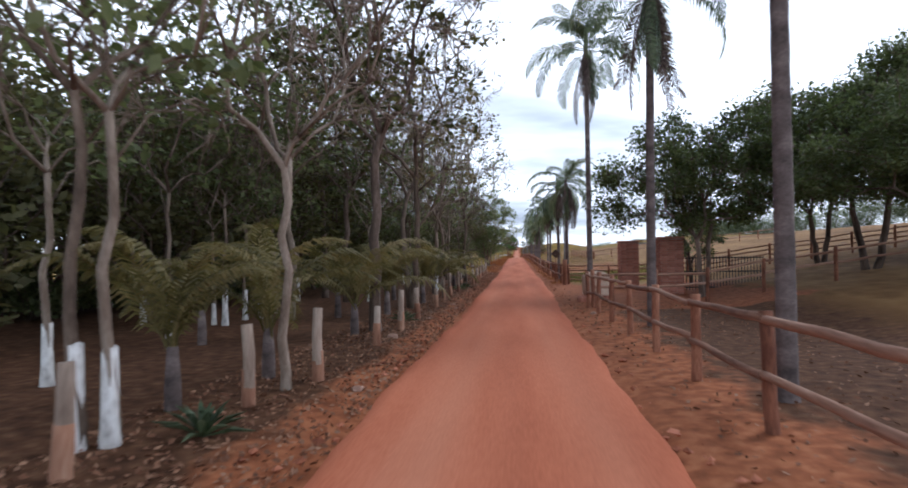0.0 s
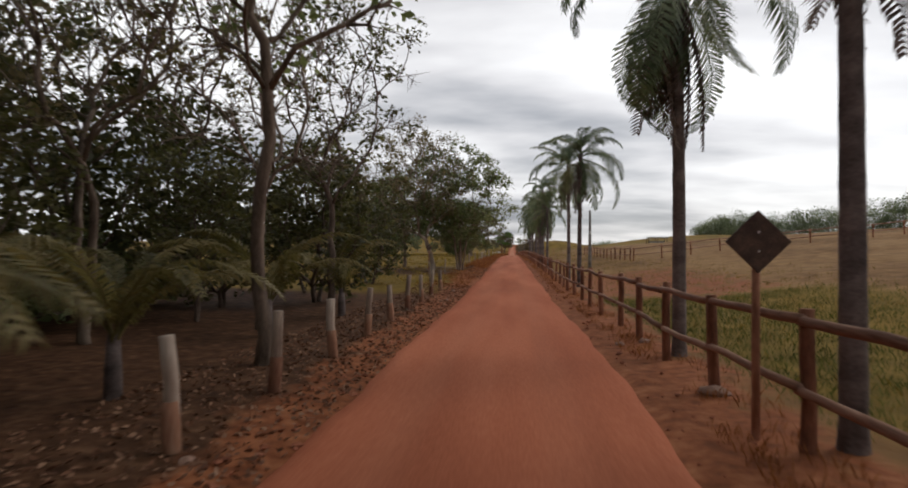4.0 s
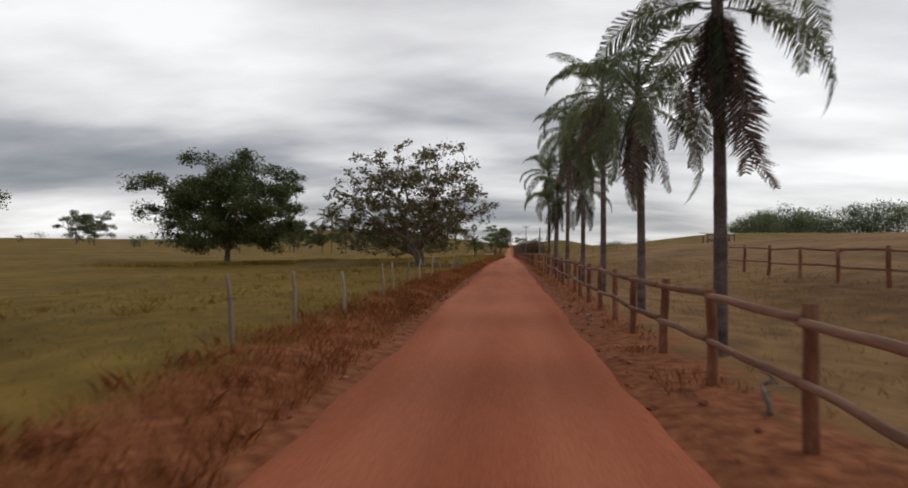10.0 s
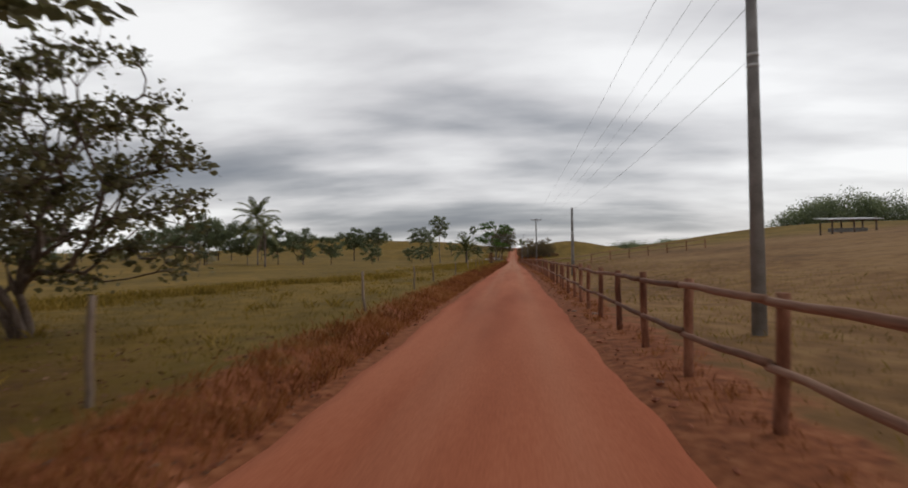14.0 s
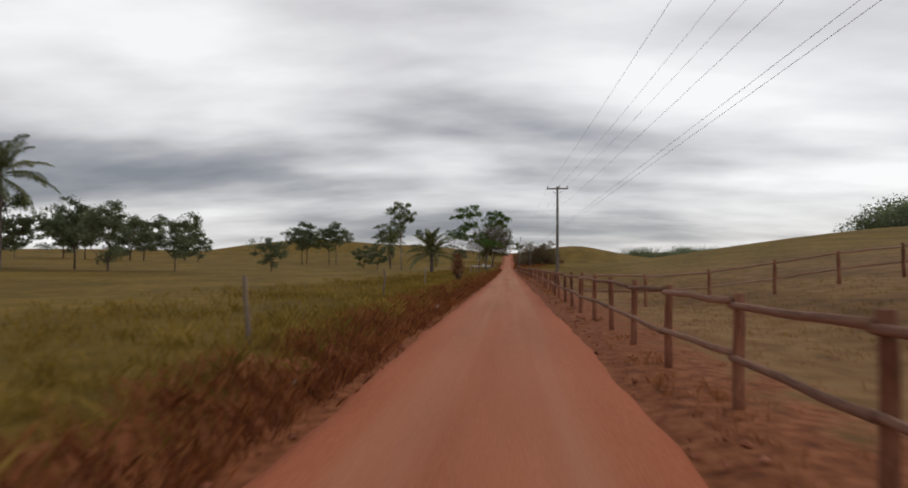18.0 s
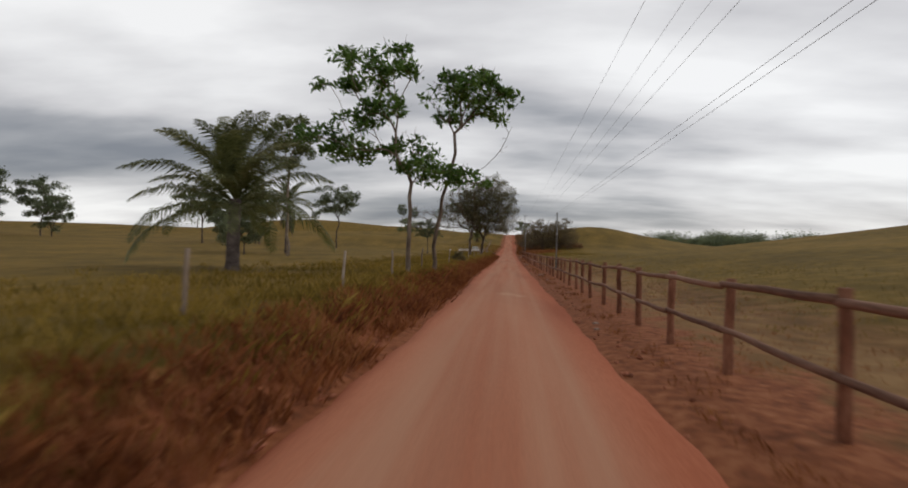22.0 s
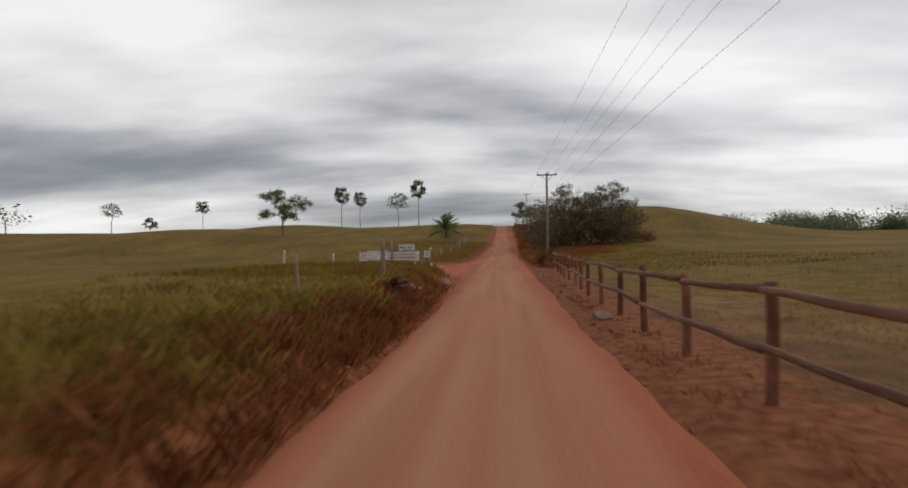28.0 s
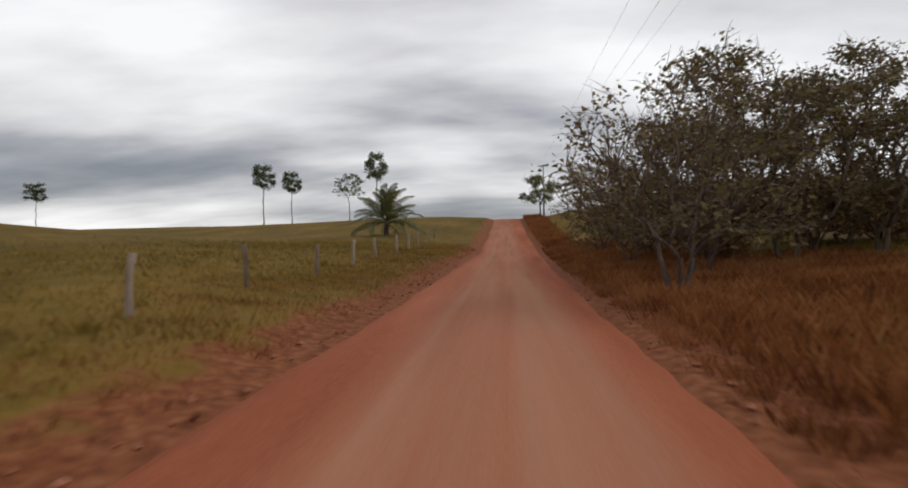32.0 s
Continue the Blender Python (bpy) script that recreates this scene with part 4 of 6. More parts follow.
# place, height, lift of the live fronds, hanging dead ones
PALMS = [(2.95, 7.2, 9.5, 0, 10), (3.1, 14.7, 8.6, -10, 12), (2.8, 24.3, 10.5, 0, 11), (3.0, 37.5, 6.6, -26, 14), (2.82, 42.2, 6.5, -62, 16), (3.3, 61.2, 6.6, -12, 13), (3.4, 67.6, 7.0, 0, 11), (3.1, 84.2, 5.5, 0, 9),
         (3.4, 96.7, 8.2, -10, 13), (3.4, 102.0, 6.0, -6, 12), (3.5, 108.2, 6.0, -20, 14), (3.5, 114.6, 7.9, -20, 13), (3.5, 120.8, 7.6, -14, 14), (3.25, 126.0, 8.9, -10, 12), (3.1, 132.9, 5.6, 4, 15), (5.1, 133.8, 6.1, 0, 8), (3.1, 138.9, 7.9, 0, 12)]
for i, (px, py, ph, pu, pd) in enumerate(PALMS):
    palm(px, py, ph, PALM_LABEL, seed=i + 1, fronds=10 if pu < -50 else 17 if py > 130 else 15, dead=pd, group="palms along the rail fence", size=0.87, r0=0.118, upright=pu)

# ---- left woodland ----
rg = random.Random(5)
PAINT = tube_mesh("painted_base", [[((0, 0, 0.0), 0.235), ((0, 0, 0.3), 0.19), ((0, 0, 1.0), 0.165), ((0, 0, 1.02), 0.10)]], M_WHITE, 9)
# roadside row, limbs reaching over the verge
for i, (px, py, d, ps, lb) in enumerate((
        (-3.35, 7.7, T_TWIG, 0.8, "slim pale forked tree with fine bare twigs"), (-3.6, 13.9, T_EDGE[0], 1.0, "brown-trunked roadside tree with a high airy crown"), (-3.95, 20.5, T_EDGE[1], 1.0, "stout pale twin-stemmed tree with half-bare crown"),
        (-4.6, 25.6, T_TWIG, 0.95, "nearly leafless grove tree with fine pale twigs"), (-4.4, 31.8, T_EDGE[1], 0.92, "stout pale twin-stemmed tree with half-bare crown"), (-4.4, 36.2, T_TWIG, 0.9, "nearly leafless grove tree with fine pale twigs"),
        (-3.8, 40.6, T_EDGE[2], 0.95, "tall straight grove tree with a leafy top"), (-5.6, 44.5, T_TWIG, 0.85, "nearly leafless grove tree with fine pale twigs"), (-4.9, 47.5, T_EDGE[0], 0.72, "roadside grove tree with an airy crown"),
        (-6.8, 16.5, T_EDGE[2], 0.95, "tall straight grove tree with a leafy top"), (-7.2, 23.5, T_EDGE[0], 1.0, "brown-trunked grove tree with a high airy crown"), (-7.5, 29.5, T_EDGE[2], 0.9, "tall straight grove tree with a leafy top"),
        (-6.9, 35.0, T_EDGE[0], 0.9, "grove tree with a high airy crown"), (-7.8, 42.0, T_EDGE[1], 0.8, "pale twin-stemmed tree with half-bare crown"), (-5.2, 1.5, T_EDGE[2], 0.9, "tall straight grove tree with a leafy top"))):
    tree(d, px, py, lb, scale=ps, rz=i * 83, group="grove trees")
for px, py, ps in ((-4.35, 5.1, 1.0), (-4.1, 5.25, 0.95), (-6.9, 7.7, 0.9), (-8.25, 12.8, 1.0), (-8.2, 15.3, 0.95), (-8.7, 15.6, 0.8), (-8.35, 18.9, 1.0), (-8.1, 17.3, 0.8), (-10.9, 15.7, 1.0), (-8.4, 16.9, 0.9), (-6.3, 33.2, 1.0), (-4.4, 30.4, 0.9), (-9.5, 24, 1.0), (-7.5, 37, 0.9), (-6.4, 24.0, 0.9)):
    t = tree(T_SLIM, px, py, "slim grove tree with a whitewashed trunk base", scale=ps, rz=rg.uniform(0, 360), group="grove trees")
    part("painted_base", PAINT, t, Matrix.Diagonal((0.47, 0.47, 1.0 if ps > 0.85 else 0.75, 1)), "chalky whitewash band")
# dense leafy back of the grove
for row, (x0, n, ps) in enumerate(((-11.8, 10, 0.95), (-16.0, 8, 1.12), (-21.5, 7, 1.3))):
    for i in range(n):
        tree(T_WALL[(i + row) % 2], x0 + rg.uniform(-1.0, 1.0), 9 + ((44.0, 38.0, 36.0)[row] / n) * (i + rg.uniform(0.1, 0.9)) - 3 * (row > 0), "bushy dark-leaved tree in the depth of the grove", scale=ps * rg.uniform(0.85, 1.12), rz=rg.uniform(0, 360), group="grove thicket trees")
for i in range(7):
    tree(T_EDGE[i % 3], -9 - 12 * ((i * 0.414) % 1), 26 + 30 * ((i * 0.618) % 1), "tall grove tree rising over the thicket", scale=rg.uniform(0.85, 1.05), rz=rg.uniform(0, 360), group="grove trees")
# the grove thins out into lower leafy trees
for i, (px, py, ps) in enumerate(((-6.5, 51, 0.72), (-8.2, 55, 0.8), (-7.2, 61, 0.66), (-7.6, 45.5, 0.52), (-8.8, 49.0, 0.6), (-8.0, 39.5, 0.5))):
    tree(T_WALL[i % 2], px, py, "leafy tree at the edge of the grove", scale=ps, rz=i * 51, group="grove trees")

# ---- standing trees ----
T_MANGO = tree_data(21, 10.0, 1.3, 6.8, 5.0, clumps=480, per=125, leaf=0.22, clump_r=0.86, trunk_r=0.3, hollow=0.15, lobes=80, lobe_r=1.3, low=0.85, droop=0.25, twigs=1, leafm=M_LEAF_MANGO)
T_SPREAD = tree_data(22, 11.0, 1.8, 8.3, 5.4, clumps=600, per=22, leaf=0.27, clump_r=0.66, trunk_r=0.185, lean=(-1.8, 1.6), stems=4, aspect=0.72, hollow=0.25, lobes=130, lobe_r=1.15, low=0.82, twigs=1, leafm=M_LEAF_DULL)
T_GREEN = tree_data(23, 10.0, 2.4, 4.1, 4.2, clumps=280, per=44, leaf=0.22, clump_r=0.68, trunk_r=0.1, stems=4, bark=M_BARK_WARM, hollow=0.3, lobes=48, lobe_r=1.1, low=0.9, twigs=2)
T_BROWNISH = tree_data(29, 11.0, 2.2, 4.0, 4.5, clumps=230, per=40, leaf=0.18, clump_r=0.62, trunk_r=0.2, bark=M_BARK_GREY, leafm=M_LEAF_DRY, lean=(-1.2, 0), hollow=0.35, bare=0.15, low=0.92)
T_THIN = tree_data(24, 8.4, 2.6, 3.0, 3.3, clumps=120, per=60, leaf=0.14, clump_r=0.5, trunk_r=0.11, bark=M_BARK_GREY, leafm=M_LEAF_DRY, hollow=0.4, lobes=20, lobe_r=0.9, pad=0.4, bare=0.15)
T_SMALL = tree_data(25, 5.2, 1.6, 2.5, 1.9, clumps=90, per=60, leaf=0.19, clump_r=0.5, trunk_r=0.11, lobes=14, lobe_r=0.9)
T_BIGR = tree_data(26, 12.2, 2.5, 5.7, 4.9, clumps=320, per=110, leaf=0.175, clump_r=0.84, trunk_r=0.24, leafm=M_LEAF_DULL, lean=(0.7, 0), hollow=0.3, low=0.78, twigs=5)
bough_rng = random.Random(27)
BOUGHS = [(-2.5 - 7.2 * t + bough_rng.uniform(-0.5, 0.5), bough_rng.uniform(-2.2, 2.2), 3.0 + 3.6 * bough_rng.random() + 0.9 * t) for t in [k / 29 for k in range(30)]] + [(3.6 + 2.8 * bough_rng.random(), bough_rng.uniform(-1.6, 1.6), bough_rng.uniform(3.6, 5.4)) for k in range(8)]
T_BIGL = tree_data(27, 11.4, 2.3, 4.8, 4.6, clumps=165, per=72, leaf=0.17, clump_r=0.82, trunk_r=0.24, leafm=M_LEAF_DULL, lean=(-0.2, 0), hollow=0.35, bare=0.25, low=0.6, twigs=4, boughs=BOUGHS)
T_LOLLY = tree_data(28, 14.5, 8.4, 2.9, 3.3, clumps=110, per=56, leaf=0.25, clump_r=0.65, trunk_r=0.16, bark=M_BARK_GREY, lobes=16, lobe_r=1.1)
T_FAR = [tree_data(60 + k, 10.5 + k, 1.8, 5.6, 4.8, clumps=150, per=44, leaf=0.42, clump_r=0.95, trunk_r=0.2, leafm=M_LEAF_HAZED, hollow=0.35, lobes=24, lobe_r=1.5, pad=0.75, twigs=1, low=0.8, sides=4) for k in range(3)]
T_DOME = [tree_data(70 + k, 12.0 + k, 3.6, 5.4, 4.2, clumps=210, per=40, leaf=0.34, clump_r=0.8, trunk_r=0.2, leafm=M_LEAF_HAZED, hollow=0.35, lobes=34, lobe_r=1.3, pad=0.75, twigs=1, low=0.6, sides=4) for k in range(3)]
T_UMB = tree_data(66, 17, 9.6, 3.0, 4.0, clumps=90, per=36, leaf=0.42, clump_r=0.75, trunk_r=0.17, bark=M_BARK_GREY, leafm=M_LEAF_HAZED, twigs=1, lobes=18, lobe_r=1.1, pad=0.95, sides=4)
T_VASE = tree_data(67, 13, 5.0, 3.8, 3.4, clumps=60, per=26, leaf=0.4, clump_r=0.75, trunk_r=0.18, bark=M_BARK_GREY, leafm=M_LEAF_HAZED, hollow=0.6, sides=4)

tree(T_SPREAD, -7.8, 142.8, "spreading many-stemmed tree with large dull leaves by the road", rz=0)
tree(T_SPREAD, -9.6, 152.6, "low spreading tree with large dull leaves hanging near the grass", rz=40, scale=0.56)
tree(T_MANGO, -24.7, 141.0, "dense round dark-green mango-like tree in the pasture", rz=50)
tree(T_BROWNISH, -6.0, 76.0, "tall pale-trunked tree with brown and green leaves", scale=1.08)
tree(T_GREEN, -4.0, 76.9, "leafy green tree with thin upright stems", rz=120, scale=0.93, sz=1.0)
tree(T_GREEN, -4.3, 79.4, "leafy green tree behind the tall roadside pair", rz=210, scale=0.6)
tree(T_SMALL, -4.4, 80.0, "young sapling beside the tall roadside trees", rz=33, scale=0.5, sz=0.6)
tree(T_SMALL, -9.2, 81.5, "small leafy tree beside taller ones", scale=1.5, sz=1.5)
tree(T_THIN, -11.6, 70.4, "thin sparse tree with grey bark in the pasture", scale=0.95, sz=0.85)
tree(T_SMALL, -21, 94.8, "small round-topped pasture tree", rz=80)
tree(T_MANGO, -14.9, 96, "tall dark tree with hanging leaves", rz=200, scale=0.47, sz=0.95)
tree(T_BIGR, -4.2, 351.8, "tall leafy roadside tree with a dark trunk and brown-green crown", rz=0)
tree(T_BIGL, -5.8, 350.4, "half-bare roadside tree with long spreading branches", rz=0)
tree(T_LOLLY, -22.5, 320, "tall thin-stemmed tree with a compact round crown")

# ---- farm entrance blocks, poles ----


def power_pole(x, y, h, arm, label, r=0.15):
    p = thing("power_pole", label, "utility pole", Matrix.Translation(on_ground(x, y)))
    part("pole", tube_mesh("pole", [[((0, 0, -0.4), r), ((0, 0, h * 0.5), r * 0.82), ((0, 0, h), r * 0.62)]], M_CONCRETE, 10), p)
    if arm:
        arm_ob = part("crossarm", box_mesh("crossarm", arm, 0.09, 0.12, M_BARK_DARK, 0.01, (0, -0.14, h - 0.28)), p)
        for dx in (-arm * 0.46, arm * 0.02 + 0.12, arm * 0.46):
            part("insulator", tube_mesh("insulator", [[((dx, -0.14, h - 0.16), 0.02), ((dx, -0.14, h - 0.06), 0.05), ((dx, -0.14, h - 0.02), 0.055), ((dx, -0.14, h + 0.04), 0.03)]], M_CONCRETE, 8), arm_ob)
        part("brace", tube_mesh("brace", [[((-0.55, -0.1, h - 0.3), 0.014), ((0, -r * 0.75, h - 0.8), 0.014)]], M_IRON, 5), p, None, "thin dark steel strut")
        part("brace", tube_mesh("brace", [[((0.55, -0.1, h - 0.3), 0.014), ((0, -r * 0.75, h - 0.8), 0.014)]], M_IRON, 5), p, None, "thin dark steel strut")
    for z in (h * 0.62, h * 0.645):
        part("steel_band", tube_mesh("steel_band", [[((0, 0, z - 0.03), r * 0.82), ((0, 0, z + 0.03), r * 0.815)]], M_TIN, 12), p, None, "pale clamped steel band")
    return p


POLES = [(5.0, 154.5, 8.9, 1.9), (5.1, 192.5, 5.8, 0), (4.4, 252.2, 8.9, 1.9), (4.4, 316.7, 5.3, 0), (4.3, 418.4, 8.4, 1.9), (7.0, 531, 9.0, 1.9), (6.3, 80.3, 4.9, 0)]
for px, py, ph, pa in POLES:
    power_pole(px, py, ph, pa, "grey concrete power pole with a wooden crossarm" if pa else "plain grey concrete pole without a crossarm", 0.08 if py == 316.7 else 0.15)

# ---- stakes along the left verge ----
STAKES = [log_mesh("stake", 1.5, 0.085, 0.07, M_STAKE, 70 + k, sides=6, bend=0.02) for k in range(3)]
STAKE_BASE = log_mesh("stained_foot", 0.75, 0.09, 0.084, M_STAKE_RED, 75, sides=6, bend=0.008)
THIN = [log_mesh("stake", 1.4, 0.045, 0.036, M_STAKE, 80 + k, sides=6, bend=0.025) for k in range(3)]
rg = random.Random(8)


def stake(x, y, label, mesh, foot=False, h=1.12, group="stakes along the verge", full=1.5):
    s = thing("fence_stake", label, "fence post", Matrix.Translation(on_ground(x, y)) @ pose(0, 0, 0, rg.uniform(-4, 4), rg.uniform(-4, 4), rg.uniform(0, 360)), group)
    part("stake", mesh, s, pose(0, 0, h - full))
    if foot:
        part("stained_foot", STAKE_BASE, s, pose(0, 0, -0.3), "foot stained red by the soil")
    return s


for i, (px, py, ph) in enumerate(((-3.9, 4.4, 0.95), (-3.45, 6.8, 1.0), (-3.1, 8.3, 1.07), (-3.1, 11.9, 0.8), (-3.1, 14.4, 1.0), (-3.15, 17.2, 0.9), (-3.1, 20.9, 0.68), (-3.2, 23.9, 0.9), (-3.25, 26.8, 1.05), (-3.15, 29.4, 1.06), (-3.4, 33.4, 0.85),
                                  (-2.95, 36.9, 1.02), (-2.95, 39.1, 1.02), (-2.95, 41.5, 0.97), (-3.0, 44.0, 1.0), (-3.05, 46.6, 0.9), (-3.1, 49.2, 1.05), (-3.1, 52.0, 0.95), (-3.2, 55.0, 1.0), (-3.2, 58.2, 0.9))):
    stake(px, py, "pale weathered stake with a red-stained foot", STAKES[i % 3], True, ph)
y = 63.0
while y < 392:
    stake(-4.4 + rg.uniform(-0.35, 0.35), y, "thin grey weathered fence stake in the grass", THIN[int(y) % 3], h=rg.uniform(0.95, 1.2), full=1.4)
    y += rg.uniform(2.6, 4.6) if 84 < y < 140 else rg.uniform(6.0, 13.0)
for i in range(14):
    stake(-6.95 + 0.12 * math.sin(i * 2.2), 417.9 + 5.3 * i, "whitish fence stake on the grassy verge", STAKES[i % 3], h=1.15)
for px, py in ((-15.2, 413.5), (-19.5, 412.8), (-7.15, 419.2)):
    stake(px, py, "white-painted post standing near the gate", log_mesh("stake", 1.5, 0.085, 0.075, M_WHITE, 86, sides=6, bend=0.015), h=1.3)

stake(-6.7, 397.3, "weathered grey fence post in the grass by the junction", STAKES[1], h=1.4, full=1.5)
stake(-4.4, 383.5, "tall weathered grey fence post on the grassy bank", STAKES[2], h=1.42, full=1.5)
for px in (-4.5, -3.65):
    s = stake(px, 392.0, "short stake with a white-painted tip in the grass", THIN[0], h=0.34, full=1.4)
    part("painted_tip", log_mesh("painted_tip", 0.17, 0.05, 0.048, M_WHITE, 84, sides=6, bend=0.0), s, pose(0, 0, 0.19), "chalky white paint")

# ---- understorey palms, agaves ----


def low_palm(x, y, seed, size=0.8, n=9, lift0=55):
    r2 = random.Random(seed)
    p = thing("young_palm", "young palm with long arching dusty green fronds", "palm plant", Matrix.Translation(on_ground(x, y)), "young palms in the grove")
    part("stem", tube_mesh("stem", [[((0, 0, -0.2), 0.11), ((0, 0, 0.3), 0.1), ((0, 0, 0.75), 0.07)]], M_PALM_BARK, 8), p)
    for i in range(n):
        az = i * 137.5 + r2.uniform(-15, 15)
        part("frond", YOUNG[(i * 3 + seed) % 4], p, pose(0, 0, 0.6) @ pose(0, 0, 0, 0, 0, az) @ pose(0, 0, 0, r2.uniform(-15, 15), -r2.uniform(2, lift0) * 0.75, 0) @ Matrix.Scale(size * r2.uniform(0.8, 1.1), 4))


for i, (px, py) in enumerate(((-4.3, 6.6), (-3.9, 8.4), (-4.0, 13.4), (-5.6, 17.2), (-4.3, 18.2), (-3.9, 22.8), (-5.5, 24.8), (-4.2, 28.0), (-5.2, 30.6), (-3.9, 34.2), (-4.6, 38.4), (-4.9, 43.4), (-7.0, 12.0), (-4.6, 47.5))):
    low_palm(px, py, i, 1.05 if i == 2 else 0.8 + 0.2 * ((i * 37) % 10) / 10)


def agave(x, y, seed, s=1.0):
    r2 = np.random.default_rng(seed)
    verts, faces = [], []
    for i in range(22):
        a, el = i * 2.4, 0.25 + 1.05 * (i / 22)
        L = s * (0.55 - 0.15 * i / 22) * r2.uniform(0.85, 1.1)
        d = np.array([math.cos(a) * math.cos(el), math.sin(a) * math.cos(el), math.sin(el)])
        side = np.array([-math.sin(a), math.cos(a), 0]) * 0.035 * s
        up = np.array([0, 0, 0.02 * s])
        q = len(verts)
        m, e = d * L * 0.5, d * L + np.array([0, 0, -0.08 * s])
        verts += [tuple(-side * 0.7), tuple(side * 0.7), tuple(m + side + up), tuple(m - side + up), tuple(m - up), tuple(e)]
        faces += [(q, q + 1, q + 2, q + 4), (q, q + 4, q + 3), (q + 4, q + 2, q + 5), (q + 3, q + 4, q + 5), (q + 3, q + 2, q + 5)]
    p = thing("agave", "spiky pale agave rosette on the verge", "plant", Matrix.Translation(on_ground(x, y)))
    part("leaf_rosette", mesh_from("leaf_rosette", verts, faces, M_FROND), p)


for i, (px, py) in enumerate(((-3.35, 5.6), (-3.3, 31.2), (-3.2, 33.4), (-3.4, 16.2))):
    agave(px, py, i, 1.1)

# ---- farm entrance ----


def brick_pillar(x, y, w, h, label):
    p = thing("gate_pillar", label, "pillar", Matrix.Translation(on_ground(x, y)))
    part("core", box_mesh("core", w - 0.03, w - 0.03, h + 0.2, M_MORTAR, 0.005, (0, 0, -0.2)), p)
    bl = (w + 0.01) / 3
    br = box_mesh("brick", bl - 0.014, 0.03, 0.066, M_BRICK, 0.006)
    cap = box_mesh("cap", w + 0.12, w + 0.12, 0.09, M_BRICK, 0.015, (0, 0, h))
    rows = int(h / 0.08)
    for r in range(rows):
        for f in range(4):
            for c in range(3):
                off = (c - 1) * bl + (bl * 0.25 if r % 2 else -bl * 0.25) * 0.5
                part("brick", br, p, pose(0, 0, 0.08 * r + 0.01, 0, 0, 90 * f) @ Matrix.Translation((off, -w / 2, 0)))
    part("cap", cap, p)


brick_pillar(5.42, 30.2, 0.85, 2.3, "square orange brick gate pillar at the farm entrance")
brick_pillar(6.6, 26.9, 0.95, 2.45, "taller orange brick gate pillar beside the iron gate")


def trough():
    """A squat cream block with a domed top on a broken red foot."""
    w = thing("plastered_block", "squat cream plastered block with a domed top and broken foot", "masonry block", Matrix.Translation(on_ground(2.85, 22.8)) @ pose(0, 0, 0, 0, 0, 12))
    prof = [(0.40, 0.22), (0.43, 0.28), (0.44, 0.5), (0.45, 0.9), (0.45, 0.93), (0.40, 0.98), (0.28, 1.08), (0.14, 1.13), (0.02, 1.15)]
    n, verts, faces = 24, [], []
    for r, z in prof:
        for k in range(n):
            a = 2 * math.pi * k / n
            e = 1 / max(abs(math.cos(a)), abs(math.sin(a))) ** 0.8
            verts.append((r * e * math.cos(a) * 1.05, r * e * math.sin(a), z))
    for i in range(len(prof) - 1):
        faces += [(i * n + k, i * n + (k + 1) % n, (i + 1) * n + (k + 1) % n, (i + 1) * n + k) for k in range(n)]
    faces += [tuple(range(n - 1, -1, -1)), tuple((len(prof) - 1) * n + k for k in range(n))]
    part("block_body", mesh_from("block_body", verts, faces, M_PLASTER, True), w)
    for dx, dy in ((-0.3, -0.25), (0.3, -0.25), (-0.3, 0.25), (0.3, 0.25)):
        part("foot", box_mesh("foot", 0.2, 0.2, 0.4, M_BRICK, 0.02, (dx, dy, -0.15)), w, None, "red masonry foot")
    part("broken_foot", box_mesh("broken_foot", 0.42, 0.4, 0.3, M_BRICK, 0.07, (-0.55, -0.05, -0.1)), w, None, "chipped red masonry")


trough()


def iron_gate(x0, x1, y):
    g = thing("iron_gate", "closed dark iron picket gate between brick pillars", "gate", Matrix.Translation(on_ground(x0, y, 0.12)))
    w = x1 - x0
    bar = box_mesh("bar", 0.03, 0.03, 1.5, M_IRON, 0.004)
    n = int(w / 0.13)
    for i in range(n + 1):
        part("bar", bar, g, pose(w * i / n, 0, 0))
    rl = box_mesh("crossbar", w, 0.04, 0.05, M_IRON, 0.005, (w / 2, 0, 0))
    for z in (0.1, 0.8, 1.4):
        part("crossbar", rl, g, pose(0, -0.002, z))


iron_gate(7.2, 10.6, 26.9)

tree(T_DARK, 7.3, 24.4, "dark leafy tree behind the farm gate", rz=30, scale=0.95, sz=1.0)
tree(T_DARK, 14.0, 25.0, "dark leafy tree by the farm entrance", rz=130, scale=1.2)
tree(T_SMALL, 8.3, 29.6, "slim pale-stemmed garden tree with reddish leaves", rz=10, scale=0.68)
for i, (px, py, ps) in enumerate(((15, 31, 1.1), (19, 29, 1.2), (26, 37, 1.25), (17, 23, 1.1), (27, 31, 1.2), (22, 33, 1.0), (33, 40, 1.3), (23, 22, 1.1), (12, 18, 0.8), (36, 36, 1.2))):
    tree((T_DARK, T_GREEN)[i % 2], px, py, "dark round farmyard tree", scale=ps * (1.0 if i % 2 == 0 else 0.8), rz=i * 47, group="farmyard trees")


# ---- road signs ----


